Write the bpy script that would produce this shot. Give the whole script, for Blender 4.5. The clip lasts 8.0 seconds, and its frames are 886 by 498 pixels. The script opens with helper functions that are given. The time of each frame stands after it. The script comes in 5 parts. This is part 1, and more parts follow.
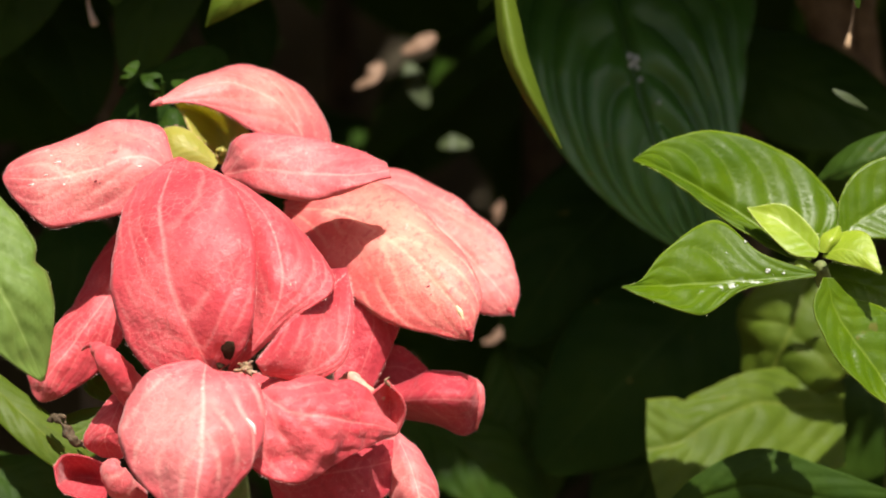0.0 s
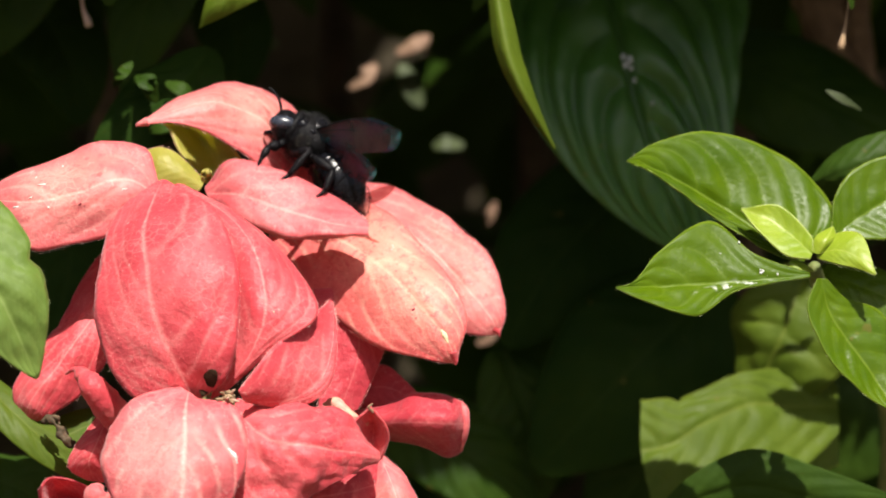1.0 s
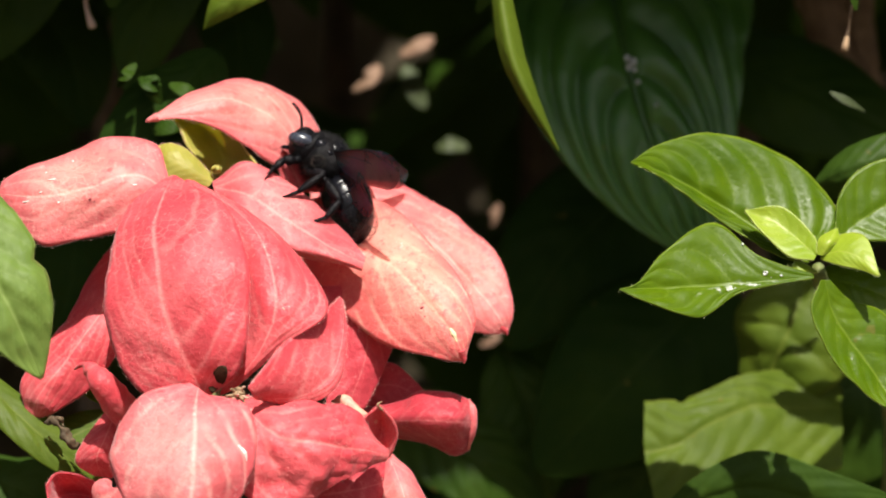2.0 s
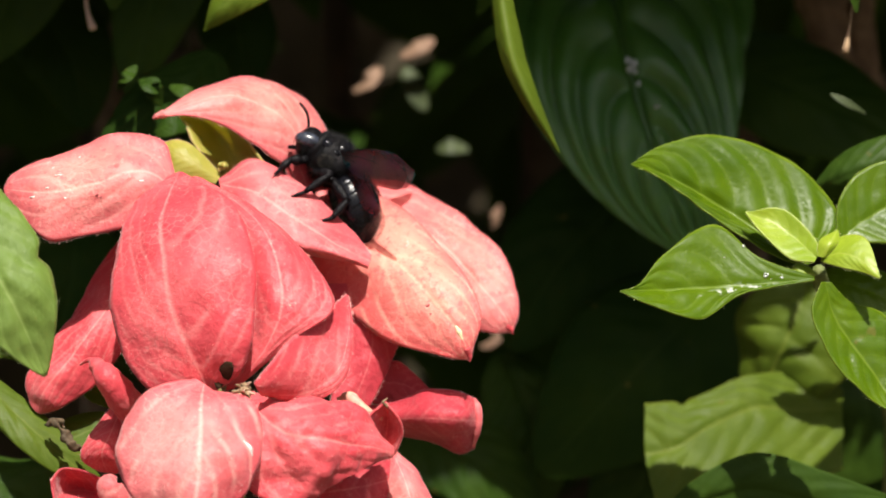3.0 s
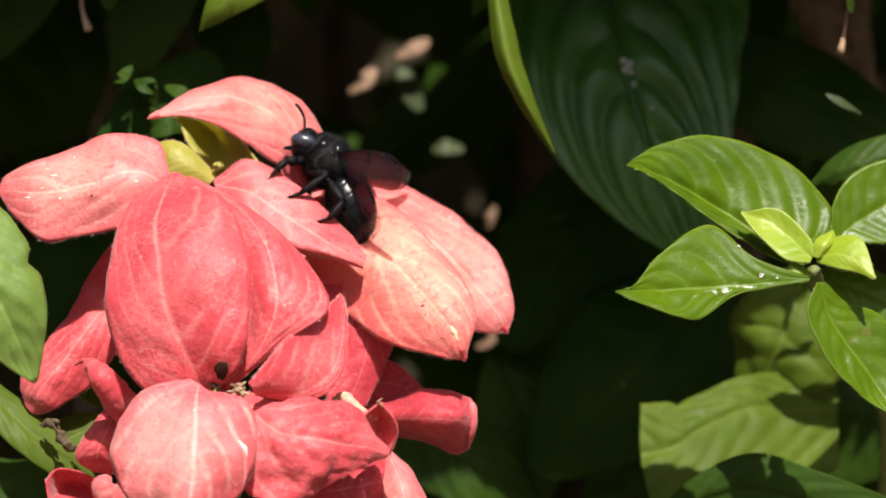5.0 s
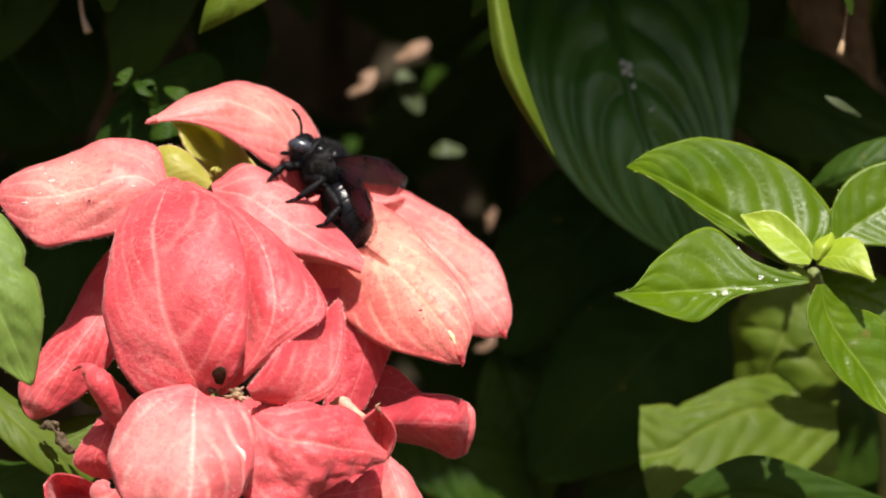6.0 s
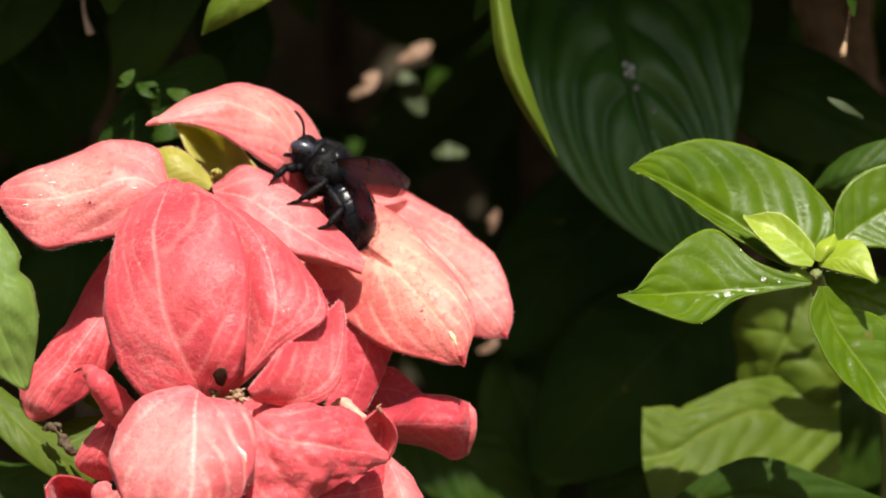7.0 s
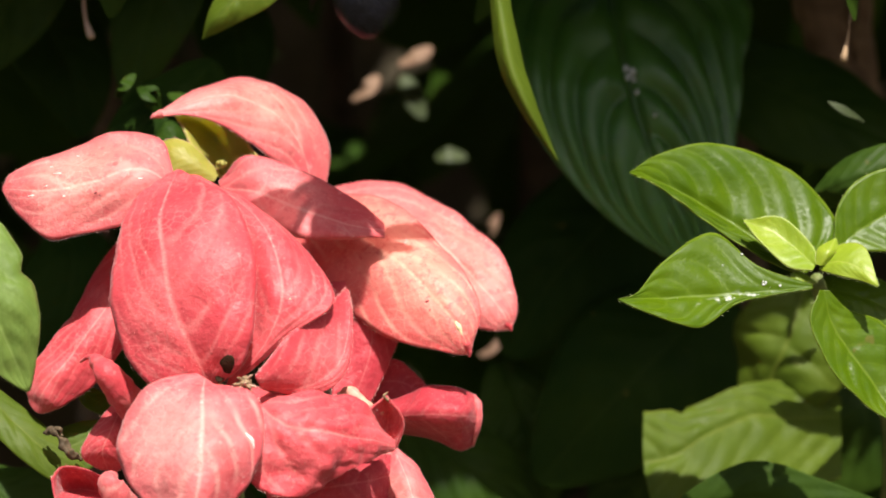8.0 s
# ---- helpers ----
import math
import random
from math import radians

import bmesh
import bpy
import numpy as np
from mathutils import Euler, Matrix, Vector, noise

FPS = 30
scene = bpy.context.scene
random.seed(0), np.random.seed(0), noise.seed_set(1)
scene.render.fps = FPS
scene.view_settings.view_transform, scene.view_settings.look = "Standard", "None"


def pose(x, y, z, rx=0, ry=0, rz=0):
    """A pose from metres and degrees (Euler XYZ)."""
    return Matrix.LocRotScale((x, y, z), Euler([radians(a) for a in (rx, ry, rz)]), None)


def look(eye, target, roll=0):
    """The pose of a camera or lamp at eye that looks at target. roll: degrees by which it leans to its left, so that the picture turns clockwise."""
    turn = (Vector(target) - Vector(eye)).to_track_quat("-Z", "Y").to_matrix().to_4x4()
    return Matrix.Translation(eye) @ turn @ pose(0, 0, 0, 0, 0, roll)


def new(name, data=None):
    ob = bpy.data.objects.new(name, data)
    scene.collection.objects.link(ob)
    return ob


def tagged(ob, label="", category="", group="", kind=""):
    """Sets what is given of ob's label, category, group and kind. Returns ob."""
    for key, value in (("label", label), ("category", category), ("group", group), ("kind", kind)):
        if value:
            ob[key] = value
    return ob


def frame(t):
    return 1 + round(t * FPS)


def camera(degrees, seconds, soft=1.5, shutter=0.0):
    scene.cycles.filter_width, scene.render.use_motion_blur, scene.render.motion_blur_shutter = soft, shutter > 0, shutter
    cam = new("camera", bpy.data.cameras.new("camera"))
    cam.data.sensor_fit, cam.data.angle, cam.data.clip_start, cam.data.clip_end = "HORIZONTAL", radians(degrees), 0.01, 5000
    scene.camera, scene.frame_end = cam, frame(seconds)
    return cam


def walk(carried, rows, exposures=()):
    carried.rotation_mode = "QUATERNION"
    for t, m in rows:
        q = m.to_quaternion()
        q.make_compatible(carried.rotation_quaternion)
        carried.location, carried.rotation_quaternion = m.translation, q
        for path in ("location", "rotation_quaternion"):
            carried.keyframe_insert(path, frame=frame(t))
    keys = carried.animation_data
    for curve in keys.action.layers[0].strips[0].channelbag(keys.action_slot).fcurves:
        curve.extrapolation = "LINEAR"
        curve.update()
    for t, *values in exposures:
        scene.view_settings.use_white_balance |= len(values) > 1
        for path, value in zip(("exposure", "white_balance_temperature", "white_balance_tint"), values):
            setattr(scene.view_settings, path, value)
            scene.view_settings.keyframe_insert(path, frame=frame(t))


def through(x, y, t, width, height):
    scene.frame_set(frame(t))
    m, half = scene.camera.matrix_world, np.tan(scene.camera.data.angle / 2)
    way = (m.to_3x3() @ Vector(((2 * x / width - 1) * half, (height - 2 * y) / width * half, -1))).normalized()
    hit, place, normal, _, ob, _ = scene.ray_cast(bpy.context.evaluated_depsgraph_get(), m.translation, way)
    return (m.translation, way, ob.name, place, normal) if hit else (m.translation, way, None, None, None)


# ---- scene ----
from mathutils.bvhtree import BVHTree

LENS = 16.0
EYE = 1.1            # height of the lens over the ground
AWAY = 0.6           # from the lens to the flower
cam = camera(LENS, 8.0, soft=1.8, shutter=0.15)
cam.data.dof.use_dof = True
cam.data.dof.focus_distance = 0.578
cam.data.dof.aperture_fstop = 17.0
# seconds, yaw and pitch in degrees: a tripod head that trembles a little
CAMERA_ROWS = [
    (0.0, 0.047, -0.063),
    (0.5, -0.047, -0.047),
    (0.7, 0.000, 0.000),
    (0.8, -0.021, -0.010),
    (0.9, -0.051, -0.041),
    (1.0, -0.063, -0.047),
    (1.2, 0.000, -0.031),
    (1.5, 0.000, -0.032),
    (3.0, 0.015, 0.016),
    (3.5, 0.000, 0.000),
    (4.0, -0.015, 0.015),
    (4.5, -0.047, 0.015),
    (6.0, -0.078, 0.063),
    (6.5, -0.078, 0.078),
    (7.0, -0.032, 0.094),
    (7.5, -0.064, 0.125),
    (8.0, -0.016, 0.165),
]
walk(cam, [(t, pose(0, -AWAY, EYE, 90 + pitch, 0, yaw)) for t, yaw, pitch in CAMERA_ROWS])

# ---- light ----
TO_SUN = Vector((0.10, -0.56, 0.82)).normalized()
world = bpy.data.worlds.new("sky")
scene.world = world
world.use_nodes = True
sky = world.node_tree.nodes.new("ShaderNodeTexSky")
sky.sky_type = "NISHITA"
sky.sun_disc = False
sky.dust_density = 4.0
sky.ozone_density = 0.6
sky.sun_elevation = math.asin(TO_SUN.z)
sky.sun_rotation = math.atan2(TO_SUN.x, TO_SUN.y)
world.node_tree.nodes["Background"].inputs["Strength"].default_value = 0.072
world.node_tree.links.new(sky.outputs[0], world.node_tree.nodes["Background"].inputs["Color"])
sun = new("sun", bpy.data.lights.new("sun", "SUN"))
sun.data.energy = 5.6
sun.data.angle = radians(0.53)
sun.data.color = (1.0, 0.95, 0.86)
sun.matrix_basis = look(TO_SUN * 5, (0, 0, 0))
scene.view_settings.exposure = 0.5

# ---- materials ----


class Shader:
    """Small helper to lay out nodes."""

    def __init__(self, name):
        self.mat = bpy.data.materials.new(name)
        self.mat.use_nodes = True
        self.tree = self.mat.node_tree
        self.bsdf = self.tree.nodes["Principled BSDF"]
        self.out = self.tree.nodes["Material Output"]

    def put(self, socket, value):
        if isinstance(value, bpy.types.NodeSocket):
            self.tree.links.new(value, socket)
        elif isinstance(value, tuple) and len(value) == 3 and socket.type == "RGBA":
            socket.default_value = (*value, 1)
        else:
            socket.default_value = value

    def node(self, kind, out=0, **inputs):
        n = self.tree.nodes.new(kind)
        for key, value in inputs.items():
            self.put(n.inputs[key.replace("_", " ")], value)
        return n.outputs[out]

    def math(self, op, a, b=0.0, c=0.0):
        n = self.tree.nodes.new("ShaderNodeMath")
        n.operation = op
        for socket, value in zip(n.inputs, (a, b, c)):
            self.put(socket, value)
        return n.outputs[0]

    def mix(self, f, a, b, kind="MIX"):
        n = self.tree.nodes.new("ShaderNodeMix")
        n.data_type, n.blend_type = "RGBA", kind
        self.put(n.inputs[0], f), self.put(n.inputs[6], a), self.put(n.inputs[7], b)
        return n.outputs[2]

    def ramp(self, x, lo, hi, a=0.0, b=1.0):
        n = self.tree.nodes.new("ShaderNodeMapRange")
        n.interpolation_type = "SMOOTHSTEP"
        for socket, value in zip(n.inputs, (x, lo, hi, a, b)):
            self.put(socket, value)
        return n.outputs[0]

    def noise(self, scale, detail=3.0, rough=0.5, shift=0.0):
        where = self.tree.nodes.new("ShaderNodeTexCoord").outputs["Object"]
        off = self.math("MULTIPLY_ADD", self.tree.nodes.new("ShaderNodeObjectInfo").outputs["Random"], 7.0, shift)
        move = self.tree.nodes.new("ShaderNodeVectorMath")
        self.put(move.inputs[0], where), self.put(move.inputs[1], off)
        n = self.tree.nodes.new("ShaderNodeTexNoise")
        self.put(n.inputs["Vector"], move.outputs[0])
        n.inputs["Scale"].default_value, n.inputs["Detail"].default_value, n.inputs["Roughness"].default_value = scale, detail, rough
        return n.outputs["Fac"]

    def cells(self, scale):
        n = self.tree.nodes.new("ShaderNodeTexVoronoi")
        n.feature = "DISTANCE_TO_EDGE"
        where = self.tree.nodes.new("ShaderNodeTexCoord").outputs["Object"]
        self.put(n.inputs["Vector"], where)
        n.inputs["Scale"].default_value = scale
        return n.outputs["Distance"]

    def uv(self, name):
        n = self.tree.nodes.new("ShaderNodeUVMap")
        n.uv_map = name
        s = self.tree.nodes.new("ShaderNodeSeparateXYZ")
        self.put(s.inputs[0], n.outputs[0])
        return s.outputs[0], s.outputs[1]

    def bump(self, height, strength, distance):
        n = self.tree.nodes.new("ShaderNodeBump")
        n.inputs["Strength"].default_value, n.inputs["Distance"].default_value = strength, distance
        self.put(n.inputs["Height"], height)
        return n.outputs[0]

    def veins(self, wobble=0.35, width=0.10):
        """Masks of the side veins and of the midrib."""
        q, v = self.uv("veins")
        q = self.math("MULTIPLY_ADD", self.math("SUBTRACT", self.noise(90, 3), 0.5), wobble, q)
        f = self.math("FRACT", q)
        d = self.math("SUBTRACT", 0.5, self.math("ABSOLUTE", self.math("SUBTRACT", f, 0.5)))
        side = self.ramp(d, 0.0, width, 1.0, 0.0)
        mid = self.ramp(self.math("ABSOLUTE", v), 0.0, 0.055, 1.0, 0.0)
        return side, mid, self.math("ABSOLUTE", v)

    def leafy(self, colour, rough, normal, through, amount, spec=0.5, sheen=0.0):
        """Surface colour with light that shines through the blade."""
        b = self.bsdf
        self.put(b.inputs["Base Color"], colour)
        self.put(b.inputs["Roughness"], rough)
        self.put(b.inputs["Normal"], normal)
        b.inputs["Specular IOR Level"].default_value = spec
        b.inputs["Sheen Weight"].default_value = sheen
        t = self.tree.nodes.new("ShaderNodeBsdfTranslucent")
        self.put(t.inputs["Color"], through), self.put(t.inputs["Normal"], normal)
        m = self.tree.nodes.new("ShaderNodeMixShader")
        m.inputs[0].default_value = amount
        self.tree.links.new(b.outputs[0], m.inputs[1])
        self.tree.links.new(t.outputs[0], m.inputs[2])
        self.tree.links.new(m.outputs[0], self.out.inputs["Surface"])
        return self.mat


def sepal_material(name, deep, light, vein, cream=0.0, cream_colour=(0.85, 0.62, 0.38), ribs=0.25):
    s = Shader(name)
    side, mid, across = s.veins(0.7, 0.22)
    u, v = s.uv("blade")
    colour = s.mix(s.ramp(s.noise(70, 4, 0.6), 0.3, 0.7), deep, light)
    colour = s.mix(s.ramp(across, 0.5, 1.0, 0.0, 0.7), colour, deep)
    fine = s.math("MULTIPLY", s.ramp(s.cells(520), 0.0, 0.09, 1.0, 0.0), s.ramp(s.noise(90, 3, 0.6, 3.0), 0.42, 0.62))
    colour = s.mix(s.math("MULTIPLY", fine, 0.2), colour, vein)
    patch = s.ramp(s.noise(80, 4, 0.6, 9.0), 0.38, 0.62, 0.0, 1.0)
    colour = s.mix(s.math("MULTIPLY", s.math("MULTIPLY", side, patch), ribs), colour, vein)
    colour = s.mix(s.math("MULTIPLY", mid, 0.22 + 0.7 * ribs), colour, vein)
    colour = s.mix(s.ramp(across, 0.93, 1.0, 0.0, 0.6), colour, deep)
    if cream:
        wash = s.math("MULTIPLY", s.math("MULTIPLY", s.ramp(u, 0.15, 0.45), s.ramp(u, 0.5, 1.0, 1.0, 0.0)), s.math("MULTIPLY", s.ramp(v, -0.1, 0.9, 1.0, 0.1), s.ramp(v, -1.0, -0.6, 0.3, 1.0)))
        colour = s.mix(s.math("MULTIPLY", wash, cream), colour, cream_colour)
    grain = s.math("MULTIPLY", s.ramp(s.noise(650, 4, 0.75, 11.0), 0.5, 0.66), s.ramp(s.noise(60, 3, 0.6, 7.0), 0.4, 0.62, 0.22, 0.68))
    colour = s.mix(grain, colour, deep)
    colour = s.mix(s.ramp(s.noise(800, 3, 0.7, 14.0), 0.58, 0.72, 0.0, 0.3), colour, vein)
    speck = s.ramp(s.noise(260, 2, 0.5, 5.0), 0.70, 0.76)
    colour = s.mix(s.math("MULTIPLY", speck, 0.5), colour, (0.36, 0.02, 0.04))
    pale = s.ramp(s.noise(620, 2, 0.5, 2.0), 0.73, 0.78)
    colour = s.mix(s.math("MULTIPLY", pale, 0.4), colour, (0.95, 0.72, 0.66))
    h = s.math("ADD", s.math("MULTIPLY", s.noise(1100, 3, 0.65), 0.7), s.math("MULTIPLY", s.noise(150, 3, 0.55), 1.2))
    h = s.math("ADD", h, s.math("MULTIPLY", s.noise(60, 3, 0.5, 4.0), 1.6))
    h = s.math("ADD", h, s.math("MULTIPLY", s.noise(340, 3, 0.5, 6.0), 1.0))
    crinkle = s.math("MULTIPLY", s.noise(280, 4, 0.7, 17.0), s.ramp(s.noise(38, 2, 0.5, 12.0), 0.42, 0.62, 0.15, 0.7))
    h = s.math("ADD", h, crinkle)
    n = s.bump(h, 0.42, 0.0007)
    return s.leafy(colour, s.ramp(s.noise(130, 3, 0.6, 8.0), 0.3, 0.7, 0.42, 0.62), n, s.mix(0.5, colour, (0.8, 0.12, 0.08)), 0.27, 0.36, 0.2)


def leaf_material(name, deep, light, vein, rough=0.47, through=(0.35, 0.5, 0.04), amount=0.22, spec=0.5, vein_amount=0.5, chalk=False):
    s = Shader(name)
    side, mid, across = s.veins(0.25, 0.07)
    colour = s.mix(s.ramp(s.noise(60, 4, 0.6), 0.3, 0.7), deep, light)
    colour = s.mix(s.math("MULTIPLY", s.ramp(s.noise(700, 3, 0.6, 4.0), 0.4, 0.65), 0.25), colour, deep)
    colour = s.mix(s.math("MULTIPLY", side, 0.35 * vein_amount), colour, vein)
    colour = s.mix(s.math("MULTIPLY", mid, vein_amount), colour, vein)
    colour = s.mix(s.ramp(across, 0.955, 1.0, 0.0, 0.75), colour, vein)
    spot = s.ramp(s.noise(240, 2, 0.5, 8.0), 0.72, 0.78)
    colour = s.mix(s.math("MULTIPLY", spot, 0.5), colour, (0.16, 0.12, 0.03))
    if chalk:
        u, v = s.uv("blade")
        near = s.math("ADD", s.math("ABSOLUTE", s.math("MULTIPLY", s.math("SUBTRACT", u, 0.3), 2.6)), s.math("ABSOLUTE", s.math("MULTIPLY", s.math("SUBTRACT", v, 0.3), 1.6)))
        dust = s.math("MULTIPLY", s.ramp(near, 0.15, 0.75, 1.0, 0.0), s.ramp(s.noise(380, 4, 0.65, 21.0), 0.50, 0.60))
        colour = s.mix(s.math("MULTIPLY", dust, 0.9), colour, (0.74, 0.76, 0.70))
    h = s.math("ADD", s.math("MULTIPLY", s.noise(1100, 3, 0.6), 0.35), s.math("MULTIPLY", s.noise(220, 3, 0.5), 1.0))
    n = s.bump(h, 0.4, 0.0005)
    r = s.ramp(s.noise(120, 3, 0.6, 6.0), 0.3, 0.7, rough - 0.07, rough + 0.1)
    return s.leafy(colour, r, n, s.mix(0.4, through, colour), amount, spec)


def plain_material(name, a, b, scale, rough, bump=0.0004, spec=0.5, metallic=0.0):
    s = Shader(name)
    s.put(s.bsdf.inputs["Base Color"], s.mix(s.ramp(s.noise(scale, 4, 0.65), 0.35, 0.65), a, b))
    s.put(s.bsdf.inputs["Roughness"], s.ramp(s.noise(scale * 2, 3, 0.6, 2.0), 0.2, 0.8, rough - 0.08, rough + 0.1))
    s.bsdf.inputs["Specular IOR Level"].default_value = spec
    s.bsdf.inputs["Metallic"].default_value = metallic
    if bump:
        s.put(s.bsdf.inputs["Normal"], s.bump(s.noise(scale * 4, 4, 0.6), 0.6, bump))
    return s.mat


PINK = sepal_material("sepal_coral", (0.64, 0.052, 0.072), (0.79, 0.135, 0.15), (0.92, 0.42, 0.37))
PINK_MID = sepal_material("sepal_mid", (0.61, 0.048, 0.068), (0.77, 0.13, 0.145), (0.93, 0.44, 0.40))
PINK_RIBBED = sepal_material("sepal_ribbed", (0.71, 0.078, 0.10), (0.88, 0.24, 0.25), (0.97, 0.60, 0.52), 0.32, (0.95, 0.52, 0.44), ribs=0.42)
# Deep pink sepals; the base is darkened further for their shade
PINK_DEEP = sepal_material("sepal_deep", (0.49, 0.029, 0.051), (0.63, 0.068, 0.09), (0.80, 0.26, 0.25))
PINK_PALE = sepal_material("sepal_pale", (0.71, 0.082, 0.092), (0.87, 0.235, 0.21), (0.96, 0.62, 0.46), 0.40, (0.94, 0.56, 0.38), ribs=0.4)
# Paler pink; on upward sepals the washed-out sunlight is put into the colour
PINK_SOFT = sepal_material("sepal_soft", (0.72, 0.11, 0.128), (0.89, 0.295, 0.28), (0.97, 0.64, 0.55), 0.15)
PINK_PERCH = sepal_material("sepal_perch", (0.68, 0.085, 0.105), (0.85, 0.235, 0.235), (0.95, 0.54, 0.48))
LIME = leaf_material("sepal_lime", (0.44, 0.42, 0.07), (0.60, 0.56, 0.15), (0.66, 0.60, 0.2), 0.45, (0.7, 0.6, 0.08), 0.5)
GREEN = leaf_material("leaf_green", (0.052, 0.104, 0.001), (0.083, 0.140, 0.002), (0.17, 0.24, 0.02), 0.36, spec=0.2, through=(0.3, 0.45, 0.02))
GREEN_PALE = leaf_material("leaf_pale", (0.105, 0.175, 0.022), (0.17, 0.25, 0.05), (0.28, 0.36, 0.10), 0.55, spec=0.4)
GREEN_YOUNG = leaf_material("leaf_young", (0.20, 0.29, 0.012), (0.29, 0.37, 0.022), (0.42, 0.47, 0.10), 0.4)
GREEN_DULL = leaf_material("leaf_dull", (0.064, 0.102, 0.007), (0.090, 0.130, 0.011), (0.15, 0.18, 0.025), 0.55, spec=0.16, amount=0.2)
# Darker leaf green; takes in part of the shade on rear and lower leaves
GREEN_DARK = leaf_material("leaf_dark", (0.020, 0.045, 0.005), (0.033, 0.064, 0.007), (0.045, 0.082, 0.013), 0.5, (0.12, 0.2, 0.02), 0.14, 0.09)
GREEN_GLOSS = leaf_material("leaf_gloss", (0.034, 0.108, 0.012), (0.056, 0.145, 0.018), (0.046, 0.10, 0.02), 0.37, (0.10, 0.2, 0.02), 0.12, 0.5)
# Darkest copy of the leaf green: deep shade put into the colour
GREEN_SHADED = leaf_material("leaf_shaded", (0.012, 0.030, 0.004), (0.020, 0.042, 0.005), (0.030, 0.055, 0.010), 0.55, (0.08, 0.14, 0.01), 0.12, 0.05)
GREEN_CHALKY = leaf_material("leaf_chalky", (0.052, 0.104, 0.001), (0.083, 0.140, 0.002), (0.17, 0.24, 0.02), 0.38, spec=0.17, through=(0.3, 0.45, 0.02), chalk=True)
FUZZ_GREEN = plain_material("leaf_hair", (0.32, 0.36, 0.12), (0.42, 0.46, 0.2), 500, 0.6, 0)
GREEN_MOSS = leaf_material("leaf_moss", (0.045, 0.062, 0.022), (0.07, 0.09, 0.035), (0.08, 0.10, 0.04), 0.6)
FUZZ = plain_material("sepal_hair", (0.8, 0.35, 0.32), (0.9, 0.5, 0.45), 500, 0.6, 0)
STEM = plain_material("stem_green", (0.13, 0.17, 0.04), (0.20, 0.21, 0.07), 300, 0.55)
BARK = plain_material("bark", (0.045, 0.030, 0.017), (0.095, 0.063, 0.038), 120, 0.8, 0.002)
BARK_WARM = plain_material("bark_warm", (0.10, 0.06, 0.035), (0.26, 0.17, 0.10), 60, 0.75, 0.002)
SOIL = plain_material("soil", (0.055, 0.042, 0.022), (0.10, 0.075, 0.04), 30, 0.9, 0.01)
DRY = plain_material("dry_brown", (0.20, 0.12, 0.06), (0.36, 0.24, 0.14), 300, 0.8)
DRY_DARK = plain_material("dry_dark", (0.05, 0.032, 0.015), (0.12, 0.08, 0.042), 300, 0.8)
DRY_TAN = plain_material("dry_tan", (0.17, 0.095, 0.06), (0.27, 0.165, 0.105), 90, 0.75)
CHALK = plain_material("chalk", (0.62, 0.62, 0.58), (0.78, 0.78, 0.74), 900, 0.4)
SPOT = plain_material("dark_blemish", (0.22, 0.02, 0.03), (0.32, 0.03, 0.04), 900, 0.6)
WITHERED = plain_material("withered_pink", (0.42, 0.12, 0.08), (0.56, 0.24, 0.16), 600, 0.7)
CREAM_PINK = plain_material("cream_pink", (0.72, 0.27, 0.22), (0.78, 0.43, 0.30), 260, 0.5)
CREAM = plain_material("cream", (0.75, 0.6, 0.35), (0.85, 0.72, 0.45), 900, 0.5)
MOULD = plain_material("mould", (0.36, 0.39, 0.38), (0.55, 0.58, 0.57), 900, 0.6)
# Dark brown that paints the shade inside the flower's throat
THROAT_SHADE = plain_material("throat_shade_brown", (0.03, 0.018, 0.010), (0.05, 0.03, 0.018), 400, 0.9, spec=0.03)
DRY_PALE = plain_material("dry_pale", (0.45, 0.28, 0.20), (0.62, 0.44, 0.34), 90, 0.7)
BLACK = plain_material("chitin_black", (0.003, 0.003, 0.004), (0.006, 0.006, 0.009), 400, 0.22, 0.0001, 0.24)
MATT = plain_material("chitin_matt", (0.003, 0.003, 0.004), (0.006, 0.005, 0.006), 600, 0.45, 0.0003, 0.13)
EYE_GLOSS = plain_material("compound_eye", (0.018, 0.021, 0.032), (0.04, 0.046, 0.064), 500, 0.25, 0.00003, 0.7)
DUST = plain_material("bee_dust", (0.05, 0.045, 0.035), (0.09, 0.08, 0.06), 900, 0.8, 0.0002)
HAIR = plain_material("bee_hair", (0.004, 0.004, 0.005), (0.009, 0.008, 0.008), 500, 0.6, 0, 0.2)


